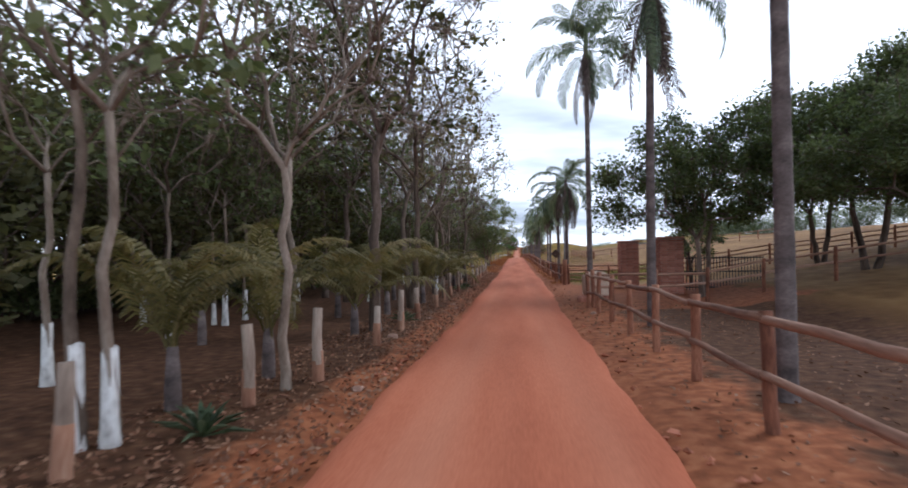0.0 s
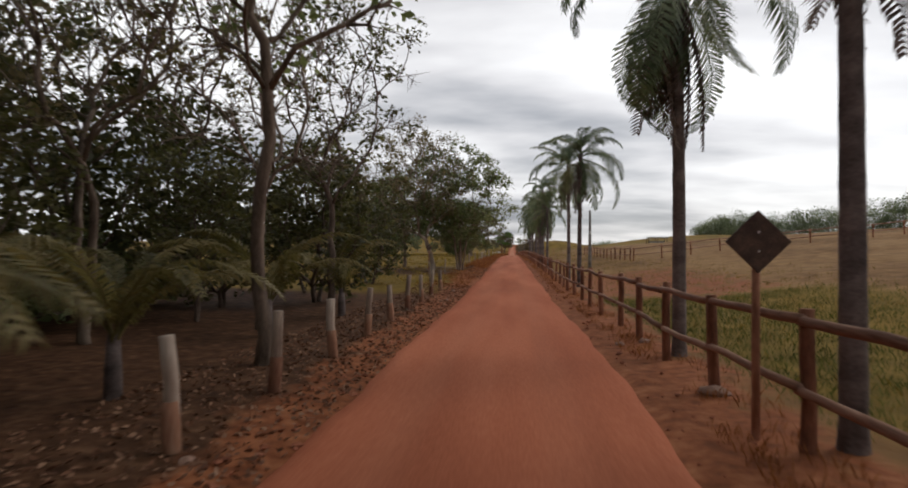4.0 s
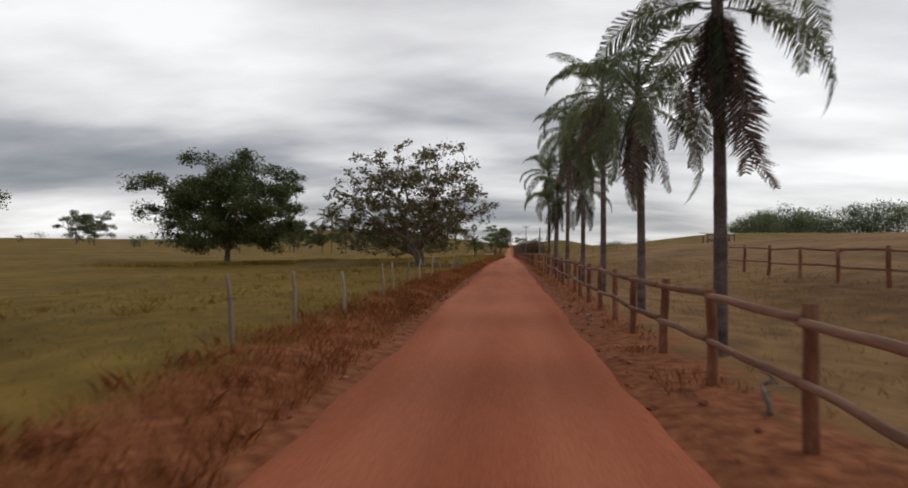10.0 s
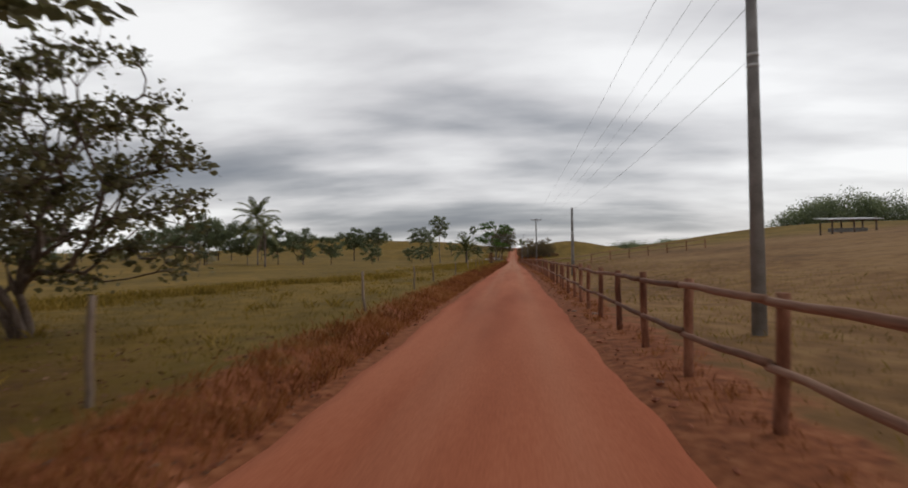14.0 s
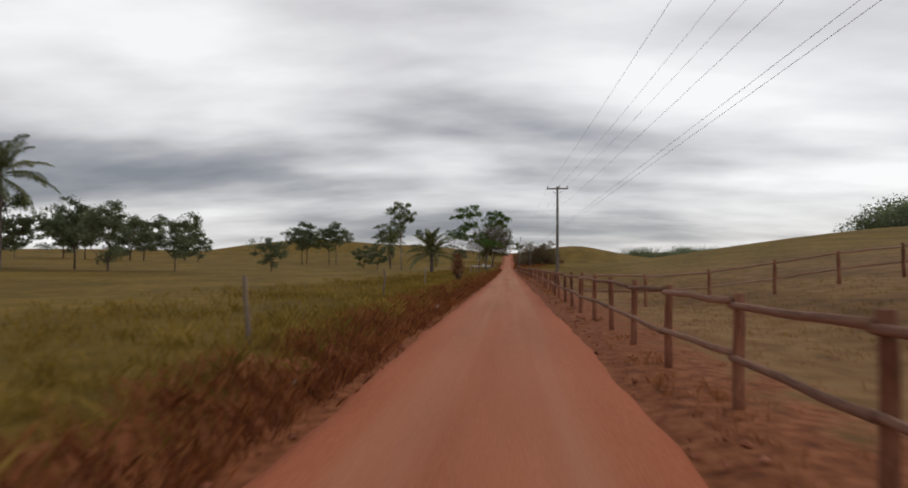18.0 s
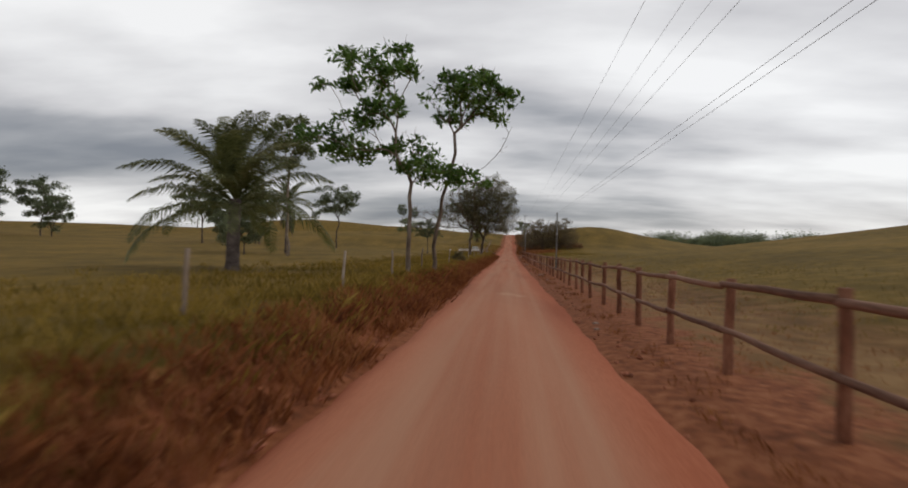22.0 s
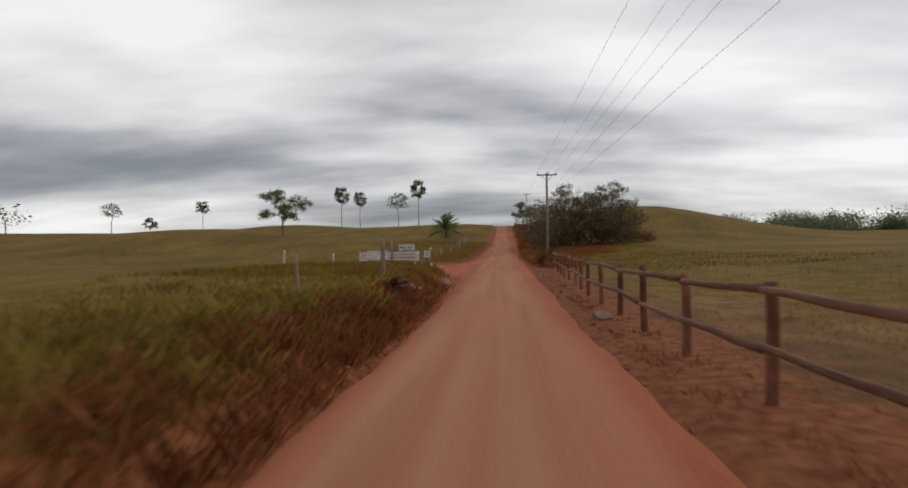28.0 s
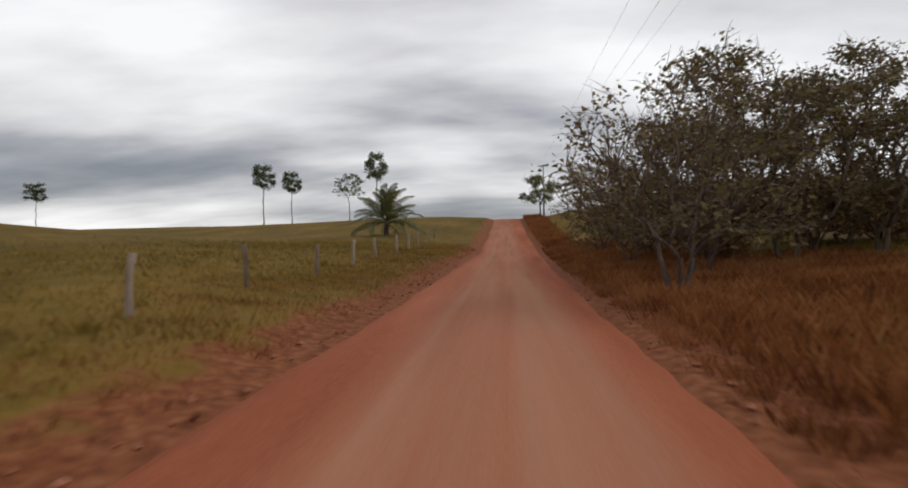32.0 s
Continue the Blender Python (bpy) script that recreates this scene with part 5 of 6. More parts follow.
def diamond_sign(x, y, zc, s, label):
    p = thing("road_sign", label, "road sign", Matrix.Translation(on_ground(x, y)))
    part("post", tube_mesh("post", [[((0, 0, -0.3), 0.04), ((0, 0, zc - 0.1), 0.036)]], M_POST, 8), p)
    bm = box_data(s, 0.03, s, 0.008, (0, 0, -s / 2))
    part("panel", bm_mesh("panel", bm, M_RUST), p, pose(0, -0.05, zc, 0, 45, 0), "rusty dusty diamond panel")
    for dz in (-0.09, 0.09):
        part("bolt", tube_mesh("bolt", [[((0, -0.075, zc + dz), 0.012), ((0, -0.062, zc + dz), 0.012)]], M_TIN, 6), p)


diamond_sign(2.3, 37.8, 1.86, 0.42, "rusty diamond road sign seen from behind on a post")
diamond_sign(-6.1, 74.5, 1.75, 0.34, "dark diamond warning sign on a thin post")


# ---- open shed in the pasture ----


def shed(x, y):
    s = thing("open_shed", "open pasture shed with a pale sheet roof on posts", "shed", Matrix.Translation(on_ground(x, y)))
    pm = log_mesh("post", 3.0, 0.13, 0.12, M_BARK_DARK, 91)
    for dx in (-2.9, 0, 2.9):
        for dy in (-1.6, 1.6):
            z = float(gz(x + dx, y + dy) - gz(x, y))
            part("post", pm, s, pose(dx, dy, min(z, 0.3) - 1.1))
    part("roof", box_mesh("roof", 7.2, 4.4, 0.12, M_TIN, 0.01), s, pose(0, 0, 1.95, 5, 0, 0), "pale sheet-metal roof")
    part("beam", box_mesh("beam", 6.6, 0.14, 0.2, M_BARK_DARK, 0.01, (0, -1.6, 1.6)), s)
    part("trough", box_mesh("trough", 5.0, 0.7, 0.55, M_CONCRETE, 0.03, (0, 0, 0.1)), s)


shed(47.5, 230)

# ---- roadside pair with lobed leaves, date palms, shrubs ----
T_CEC_L = tree_data(81, 10.4, 4.0, 3.6, 3.2, clumps=185, per=24, leaf=0.34, clump_r=0.5, trunk_r=0.115, lean=(0.1, 0), bark=M_BARK_GREY, leafm=M_LEAF_FRESH, aspect=0.34, droop=0.5, pad=0.6, lobe_r=1.2, twigs=1,
                    spots=[(-2.6, 0, 9.5), (-1.2, 0.5, 9.9), (-3.5, 0.3, 8.5), (-0.6, -0.4, 8.8), (-1.9, -0.6, 8.8), (-2.4, 1.0, 8.6), (-1.9, 0.3, 7.1), (-2.7, 0, 6.6), (-0.9, -0.5, 7.0), (-3.3, 0.2, 5.5), (-2.3, -0.6, 5.3), (-1.3, 0.3, 5.2), (0.5, 0.2, 4.6), (1.5, 0, 4.2), (1.0, -0.7, 4.6), (-0.3, 0.8, 5.7), (-4.2, -0.5, 5.9)])
T_CEC_R = tree_data(82, 10.2, 5.0, 2.9, 2.9, clumps=100, per=24, leaf=0.34, clump_r=0.5, trunk_r=0.105, lean=(1.7, 0.2), bark=M_BARK_GREY, leafm=M_LEAF_FRESH, aspect=0.34, droop=0.5, pad=0.6, lobe_r=1.15, twigs=1, bare=0.1,
                    spots=[(0.2, 0, 8.3), (1.2, 0.3, 9.1), (2.2, 0, 9.0), (3.0, 0.2, 8.1), (1.6, -0.5, 7.9), (0.9, 0.6, 7.6), (2.3, 0.5, 7.5), (1.5, 0, 4.3), (2.0, -0.9, 8.5)], boughs=[(3.4, 0, 6.6), (3.0, 0.3, 5.8)])
tree(T_CEC_L, -4.4, 288.2, "slender pale-trunked tree with bright lobed leaf clusters")
tree(T_CEC_R, -3.5, 289.8, "slender leaning tree with bright leaf clusters and bare twigs")


def date_palm(x, y, h, size, label, seed):
    palm(x, y, h, label, seed=seed, fronds=34, dead=0, size=size, r0=0.3, upright=52, blades_of=UP_FRONDS)


date_palm(-11.5, 286, 3.0, 1.3, "squat date palm with a shaggy trunk and broad crown", 51)
date_palm(-12.5, 490, 1.6, 1.35, "short bushy palm beside the hillside fence", 52)
palm(-50, 252, 9.6, "tall coconut-like palm standing among pasture trees", seed=53, fronds=22, dead=2, size=1.6, blades_of=UP_FRONDS, upright=12)


palm(-27, 331, 6.3, "tall pasture palm with a shaggy crown", seed=57, fronds=24, dead=6, size=1.15, blades_of=UP_FRONDS, upright=14)
palm(-41, 235, 6.4, "pasture palm with an open feathery crown", seed=58, fronds=16, dead=2, size=1.2, blades_of=UP_FRONDS, upright=6)


def shrub_data(seed, h, r, leafm, leaf=0.16, clumps=45, per=26):
    rng = np.random.default_rng(seed)
    C = rng.normal(size=(clumps, 3))
    C /= np.linalg.norm(C, axis=1)[:, None]
    C *= (0.4 + 0.6 * rng.random((clumps, 1)))
    C[:, 2] = np.abs(C[:, 2])
    C = C * np.array([r, r, h * 0.8]) + np.array([0, 0, h * 0.15])
    paths = [[((0, 0, -0.15), 0.03), (tuple(c * 0.5), 0.02), (tuple(c), 0.008)] for c in C[:18]]
    return tube_mesh("woody_stem", paths, M_BARK_DARK, 4), quads_mesh("foliage", leaf_quads(rng, C, 0.3 * r * np.ones(clumps), per, leaf, aspect=0.5), leafm)


def shrub(data, x, y, label, s=1.0, rz=0, name="shrub", sz=0.0):
    t = thing(name, label, "shrub", Matrix.Translation(on_ground(x, y)) @ pose(0, 0, 0, 0, 0, rz) @ Matrix.Diagonal((s, s, sz or s, 1)))
    part("woody_stem", data[0], t)
    part("foliage", data[1], t)


M_SHRUB_RED = material("red_dusted_shrub_leaf", [(0.13, 0.056, 0.028), (0.239, 0.113, 0.055), (0.354, 0.193, 0.102)], 1.0, 0.8, 0.0, 8, 2, per_island=0.4, translucent=0.2)
S_RED = shrub_data(91, 1.6, 0.7, M_SHRUB_RED, 0.1, 70, 30)
S_GREEN = shrub_data(92, 1.3, 0.8, M_LEAF_DRY)
S_DARK = shrub_data(93, 2.2, 1.6, M_LEAF, 0.24, 60, 30)
shrub(S_RED, -3.7, 241.5, "tall red-dusted leafy shrub on the verge", 0.95, sz=1.5)
shrub(S_GREEN, -4.2, 312, "olive green shrub on the bank", 0.8)
shrub(S_RED, 2.85, 404.0, "dry reddish-brown shrub beside the road", 0.85)
shrub(S_RED, 3.7, 409.0, "dry reddish-brown shrub beside the road", 0.95, 80)
for i in range(30):
    y = 6 + 50 * ((i * 0.618) % 1)
    shrub(S_DARK, -10.2 - 10 * ((i * 0.37) % 1), y, "dark undergrowth shrub in the grove", 0.8 + 0.5 * ((i * 0.71) % 1), i * 50)

# ---- thicket on the right beyond the junction ----
M_LEAF_BROWN = material("brown_thicket_leaf", [(0.094, 0.066, 0.034), (0.165, 0.123, 0.064), (0.242, 0.187, 0.103)], 0.7, 0.7, 0.0, 8, 2, per_island=0.45, translucent=0.3)
T_THICK = [tree_data(101, 7.5, 0.9, 4.0, 3.7, clumps=130, per=40, leaf=0.2, clump_r=0.7, trunk_r=0.11, stems=3, leafm=M_LEAF_BROWN, hollow=0.35, bare=0.15, low=0.9),
           tree_data(102, 8.5, 1.0, 4.2, 4.2, clumps=170, per=30, leaf=0.21, clump_r=0.7, trunk_r=0.12, stems=2, leafm=M_LEAF_BROWN, hollow=0.35, lobes=22, lobe_r=1.3, low=0.72),
           tree_data(103, 7.0, 1.0, 3.8, 3.4, clumps=120, per=24, leaf=0.18, clump_r=0.66, trunk_r=0.1, stems=3, leafm=M_LEAF_BROWN, hollow=0.3, bare=0.25, low=0.6)]
for i, (px, py, k, ps) in enumerate(((4.6, 445.5, 2, 0.98), (6.8, 450.5, 2, 0.95), (8.6, 455.5, 2, 1.0), (10.9, 452.9, 1, 0.98), (11.5, 459.7, 1, 1.15), (14.0, 457.5, 0, 1.1), (17.1, 460.3, 1, 1.15), (16.0, 455.5, 1, 1.08),
                                     (19.0, 455.0, 0, 0.85), (13.0, 464.5, 0, 1.2), (8.0, 462.0, 0, 1.0), (6.6, 470.0, 0, 0.85), (9.0, 478.0, 1, 0.8), (20.5, 462.0, 0, 0.9), (5.8, 457.0, 2, 0.75))):
    tree(T_THICK[k], px, py, "tangled brownish-green thicket tree on the grassy bank", scale=ps, rz=i * 77, group="thicket trees")
tree(T_SMALL, 5.6, 519, "round dark tree at the crest of the road", scale=1.25)
tree(T_THIN, 9.0, 512, "sparse tree near the crest of the road", scale=0.8)

S_BROWN = shrub_data(94, 2.4, 1.7, M_SHRUB_RED, 0.16, 70, 40)
for i in range(7):
    shrub(S_BROWN, 9.5 + 16 * ((i * 0.618) % 1), 456 + 14 * ((i * 0.37) % 1), "brown tangled undergrowth below the thicket", 0.8 + 0.5 * ((i * 0.71) % 1), i * 50)

# ---- junction: gate and signs ----


def plank_gate(x0, y0, x1, y1):
    g = thing("plank_gate", "closed white-painted plank gate with worn boards", "gate")
    a, b = Vector(on_ground(x0, y0)), Vector(on_ground(x1, y1))
    b.z -= 0.15
    a.z = b.z - 0.03
    d = b - a
    L = d.length
    m = Matrix.Translation(a) @ d.to_track_quat("X", "Z").to_matrix().to_4x4()
    for i in range(5):
        bd = box_mesh("board", L, 0.035, (0.13, 0.17, 0.15, 0.17, 0.19)[i], M_WHITE, 0.006, (L / 2, 0, 0))
        part("board", bd, g, m @ pose(0, -0.03, (0.14, 0.40, 0.66, 0.92, 1.2)[i], 0, (0.5, -0.6, 0.3, -0.2, 0.1)[i], 0))
    for x in (0.05, L * 0.36, L * 0.66, L - 0.05):
        part("upright", box_mesh("upright", 0.15, 0.035, 1.32, M_WHITE, 0.006, (x, 0.0, 0.1)), g, m)
    for x in (-0.2, L + 0.12):
        part("gate_post", log_mesh("gate_post", 2.3, 0.12, 0.11, M_WHITE, 95), g, m @ pose(x, 0, -0.85))
    return g


plank_gate(-12.75, 414.6, -7.8, 414.8)


def text_mesh(body, size):
    cu = bpy.data.curves.new("lettering", "FONT")
    cu.body, cu.size, cu.extrude = body, size, 0.002
    ob = bpy.data.objects.new("lettering", cu)
    scene.collection.objects.link(ob)
    bpy.context.view_layer.update()
    me = bpy.data.meshes.new_from_object(ob.evaluated_get(bpy.context.evaluated_depsgraph_get()))
    bpy.data.objects.remove(ob)
    bpy.data.curves.remove(cu)
    return me


M_GREEN_INK = material("green_sign_ink", [(0.02, 0.09, 0.05), (0.03, 0.13, 0.075), (0.05, 0.17, 0.10)], 5, 0.7, 0, 30)
M_GREY_INK = material("grey_sign_ink", [(0.10, 0.11, 0.11), (0.16, 0.17, 0.17), (0.24, 0.25, 0.25)], 5, 0.7, 0, 30)


def board_sign(x, y, w, h, z0, label, bars, posts=2, mat=None, words=()):
    s = thing("notice_board", label, "sign", Matrix.Translation(on_ground(x, y)))
    panel = part("panel", box_mesh("panel", w, 0.03, h, mat or M_WHITE, 0.006, (0, 0, z0)), s)
    for k in range(posts):
        dx = 0 if posts == 1 else (-1 + 2 * k) * (w * 0.4)
        part("post", box_mesh("post", 0.07, 0.05, z0 + h * 0.7 + 0.3, M_STAKE, 0.006, (dx, 0.045, -0.3)), s)
    for bx, bz, bw, bh, bm_ in bars:
        part("printed_line", box_mesh("printed_line", bw, 0.006, bh, bm_, 0, (bx, -0.019, z0 + bz)), panel)
    for body, size, tx, tz, tm in words:
        me = text_mesh(body, size)
        me.materials.clear()
        me.materials.append(tm)
        part("lettering", me, panel, pose(tx, -0.019, z0 + tz, 90, 0, 0))
    return s


board_sign(-8.78, 415.2, 1.48, 0.58, 1.4, "white notice board with green print above the gate", [(-0.42, 0.22, 0.5, 0.13, M_GREEN_INK), (0.3, 0.24, 0.55, 0.08, M_GREEN_INK), (0.05, 0.06, 0.8, 0.07, M_GREY_INK)], words=[("Recanto", 0.155, -0.71, 0.42, M_GREEN_INK), ("da", 0.155, -0.06, 0.42, M_GREEN_INK), ("Família", 0.155, 0.18, 0.42, M_GREEN_INK)])
board_sign(-6.9, 414.9, 0.5, 0.62, 0.6, "small white notice panel beside the gate", [(0, 0.42, 0.28, 0.05, M_GREY_INK), (0, 0.28, 0.28, 0.05, M_GREY_INK), (0, 0.14, 0.22, 0.05, M_GREY_INK)], posts=1)
board_sign(-7.5, 396.7, 1.3, 0.5, 0.32, "blank faded grey-white board on two posts by the junction", [], posts=2)

# ---- overhead wires ----


def wires():
    def top(i, dx):
        x, y, h, a = POLES[i]
        return Vector((x + dx, y - (0.14 if a else 0), float(gz(x, y)) + h + (0.03 if a else -0.15)))
    runs = []
    for a, b in ((0, 2), (2, 4), (4, 5)):
        for dx in (-0.87, 0.16, 0.87):
            runs.append((top(a, dx), top(b, dx), 0.9))
    for dx in (-0.15, 0.15):
        runs.append((top(1, dx), top(3, dx), 0.15))
    for a, b in ((0, 2), (2, 4)):
        runs.append((top(a, -0.1) - Vector((0, 0, 2.2)), top(b, -0.1) - Vector((0, 0, 2.2)), 0.45))
    runs.append((top(0, -0.1) - Vector((0, 0, 3.3)), top(1, 0), 0.3))
    runs.append((top(3, 0), top(4, -0.1) - Vector((0, 0, 2.6)), 0.3))
    for a, b, sag in runs:
        path = []
        for i in range(25):
            t = i / 24
            p = a.lerp(b, t)
            p.z -= sag * 4 * t * (1 - t)
            path.append((p, 0.0055))
        tagged(new("power_line", tube_mesh("power_line", [path], M_WIRE, 4)), "thin dark overhead line strung between poles", "cable", "overhead lines")


wires()

# ---- distant trees ----
FT = "distant pasture tree"
for i, (px, py, k, ps) in enumerate((
        (-61, 252, 0, 0.95), (-54, 256, 1, 0.8), (-50, 262, 2, 0.65), (-43, 258, 0, 0.7), (-39, 264, 1, 0.6), (-66, 262, 2, 0.8), (-34, 280, 0, 0.45),
        (-150, 388, 1, 1.45), (-140, 380, 2, 1.35), (-131, 390, 0, 1.4), (-122, 384, 1, 1.35), (-112, 392, 2, 1.15), (-104, 386, 0, 0.85), (-160, 395, 0, 1.45), (-170, 385, 1, 1.0),
        (-73, 405, 0, 1.1), (-66, 409, 1, 1.0), (-60, 398, 2, 1.1), (-68, 386, 0, 1.2), (-41, 398, 2, 1.1),
        (-28, 322, 1, 0.5), (-33, 330, 0, 0.5), (-45, 126, 1, 0.6), (-60, 150, 2, 0.8), (-72, 148, 0, 0.8), (-86, 170, 1, 0.8), (-100, 160, 2, 0.9), (-52, 200, 0, 0.5),
        (-120, 250, 1, 0.9), (-135, 262, 0, 1.0), (-105, 300, 2, 0.8))):
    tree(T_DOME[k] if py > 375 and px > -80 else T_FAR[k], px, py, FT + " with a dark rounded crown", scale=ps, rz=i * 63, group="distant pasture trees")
tree(T_DOME[1], -12.9, 354.6, "small flat-crowned tree with pale forked trunk", scale=0.42)
tree(T_SMALL, -32.2, 445.3, "lone round-crowned tree on the grassy rise", scale=1.3, sz=1.3)
for px, py, d, ps, lb in ((-55.5, 560, T_UMB, 0.88, "tall thin-stemmed tree with a flat tuft of leaves"), (-49.5, 562, T_UMB, 0.78, "tall thin-stemmed tree with a flat tuft of leaves"), (-28.3, 558, T_UMB, 0.95, "tall thin-stemmed tree with a small crown"),
                         (-36.5, 565, T_VASE, 0.98, "vase-shaped tree with pale spreading limbs"), (-95, 540, T_UMB, 0.6, "thin-stemmed tree with a flat crown"), (-140, 560, T_VASE, 0.9, "sparse far tree with a flat crown"), (-100, 520, T_SMALL, 0.9, "low round tree on the rise")):
    tree(d, px, py, lb, scale=ps, rz=px)


def far_woods(name, label, spots, seed, leaf=0.9, per=150):
    """A belt of woodland too far off to count: crowns of many loose leaves over thin trunks."""
    rng = np.random.default_rng(seed)
    q, paths = [], []
    for x, y, r, h in spots:
        z = float(gz(x, y))
        n = 14
        C = rng.normal(size=(n, 3))
        C /= np.linalg.norm(C, axis=1)[:, None]
        C = C * np.array([r, r, h * 0.40]) * (0.45 + 0.5 * rng.random((n, 1))) + np.array([x, y, z + h * 0.52])
        q.append(leaf_quads(rng, C, np.full(n, r * 0.55), per // n, leaf, aspect=0.7))
        paths.append([((x, y, z - 0.3), 0.2), ((x, y, z + h * 0.5), 0.14)])
    w = tagged(new(name), label, "woodland", kind="stuff")
    # the foliage colour has the distance haze mixed in
    part("foliage", quads_mesh("foliage", np.concatenate(q), M_LEAF_HAZED), w)
    part("trunks", tube_mesh("trunks", paths, M_BARK_DARK, 4), w)


rng = np.random.default_rng(77)
spots = [(112 + 224 * t + rng.uniform(-4, 4), 366 + 30 * math.sin(t * 9) - 60 * t + row * 9 + rng.uniform(-3, 3), rng.uniform(6.8, 9.3) * min(1.0, 0.8 + 3 * t), rng.uniform(21, 27) * min(1.0, 0.75 + 3 * t)) for row in range(4) for t in np.linspace(0, 1, 44)]
far_woods("woodland_belt", "dense dark woodland belt beyond the straw pasture", spots, 1, per=950, leaf=0.74)
spots = [(88 + 330 * t + rng.uniform(-9, 9), 575 + 40 * math.sin(t * 7) + row * 16 + rng.uniform(-9, 9), rng.uniform(3.5, 5.0) + 4.5 * math.sin(t * 8 + row * 0.5) ** 2, (4.0 + 7.0 * math.sin(t * 8 + row * 0.5) ** 2) * rng.uniform(0.9, 1.12)) for row in range(3) for t in np.sort(rng.random(95))]
far_woods("valley_trees", "line of dark trees along the far valley", spots, 2, per=480, leaf=0.72)
spots = [(-150 - 850 * t + rng.uniform(-9, 9), 520 + 500 * abs(math.sin(t * 11)) + 60 * math.sin(t * 40), rng.uniform(3, 6), rng.uniform(5, 10)) for t in np.linspace(0, 1, 60) ** 0.9]
far_woods("horizon_trees", "scattered dark trees along the far pasture horizon", spots, 3, per=160)
spots = [(-20 - 300 * t + rng.uniform(-6, 6), 300 + 60 * math.sin(t * 17), rng.uniform(1.5, 2.8), rng.uniform(2.5, 5)) for t in np.linspace(0.3, 1, 26)]
far_woods("low_bushes", "low dark bushes at the far edge of the pasture", spots, 4, per=120, leaf=0.6)

# ---- verge grass, leaf litter, stones ----


def blades(rng, x, y, h, lean=0.7, w=0.0035):
    n = len(x)
    z = gz(x, y)
    a = rng.random(n) * 2 * np.pi
    h = h * (0.5 + 0.8 * rng.random(n))
    dx, dy = np.cos(a) * h * lean * rng.random(n), np.sin(a) * h * lean * rng.random(n)
    b = rng.random(n) * 2 * np.pi
    wx, wy = np.cos(b) * w * (1 + h), np.sin(b) * w * (1 + h)
    base = np.stack([x, y, z - 0.03], 1)
    o = np.stack([wx, wy, np.zeros(n)], 1)
    mid = base + np.stack([dx * 0.4, dy * 0.4, h * 0.6], 1)
    tip = base + np.stack([dx, dy, h], 1)
    return np.stack([base - o, base + o, mid + o * 0.8, tip], 1)


def tufted(rng, n, x0, x1, y0, y1, spread=0.16, per=26):
    k = n // per
    cx = np.repeat(x0 + (x1 - x0) * rng.random(k), per)
    cy = np.repeat(y0 + (y1 - y0) * rng.random(k), per)
    return cx + rng.normal(0, spread, len(cx)), cy + rng.normal(0, spread, len(cx))


def grass(name, label, mat, patches, seed):
    rng = np.random.default_rng(seed)
    q = []
    for n, side, a, b, y0, y1, h in patches:
        t, y = tufted(rng, n, 0, 1, y0, y1)
        if side == "l":
            x = road_left(y) - (a + (b - a) * np.abs(t))
            s, nn = side_road_edges(x)
            ok = ((y < s - 0.3) | (y > nn + 0.3))
        else:
            x = road_right(y) + a + (b - a) * np.abs(t)
            ok = ~((y > 20.5) & (y < 34.5) & (x < 14))
        q.append(blades(rng, x[ok], y[ok], h))
    tagged(new(name, quads_mesh(name, np.concatenate(q), mat)), label, "grass", kind="stuff")


grass("dry_verge_grass", "tall dry red-dusted grass along the road banks", M_DRYGRASS, [
    (6000, "l", 0.2, 2.4, 60, 86, 0.13), (19000, "l", 0.2, 2.2, 86, 130, 0.17), (26000, "l", 0.15, 1.4, 130, 200, 0.2), (50000, "l", 0.12, 1.5, 200, 386, 0.25), (24000, "l", 0.4, 5.0, 415, 480, 0.14), (4000, "l", 0.3, 4.0, 384, 401, 0.26),
    (15000, "r", 0.3, 1.2, 36, 200, 0.14), (9000, "r", 0.25, 1.0, 200, 392, 0.13), (22000, "r", 1.2, 7.0, 200, 392, 0.11), (24000, "r", 1.0, 3.4, 402, 426, 0.4), (44000, "r", 0.9, 6.8, 426, 482, 0.4), (14000, "r", 0.25, 1.2, 403, 480, 0.2), (5000, "r", 1.4, 3.4, 403, 413, 0.6), (14000, "r", 6.0, 12.0, 434, 456, 0.36), (16000, "r", 0.6, 3.0, 480, 525, 0.6)], 1)
grass("pasture_grass_tufts", "short green pasture grass tufts beside the road", M_GRASS, [
    (45000, "l", 1.5, 12, 60, 200, 0.12), (80000, "l", 0.55, 8, 200, 388, 0.22), (34000, "l", 1.0, 14, 416, 480, 0.2), (16000, "l", 0.6, 11, 384, 401, 0.25), (30000, "r", 1.6, 11, 36, 200, 0.14), (26000, "r", 4.0, 13, 200, 392, 0.14), (24000, "r", 5.0, 18, 392, 470, 0.22)], 2)


grass("lush_grass", "fresh green grass behind the rail fence", M_LUSH, [(20000, "r", 1.5, 8.5, 38, 54, 0.13)], 3)


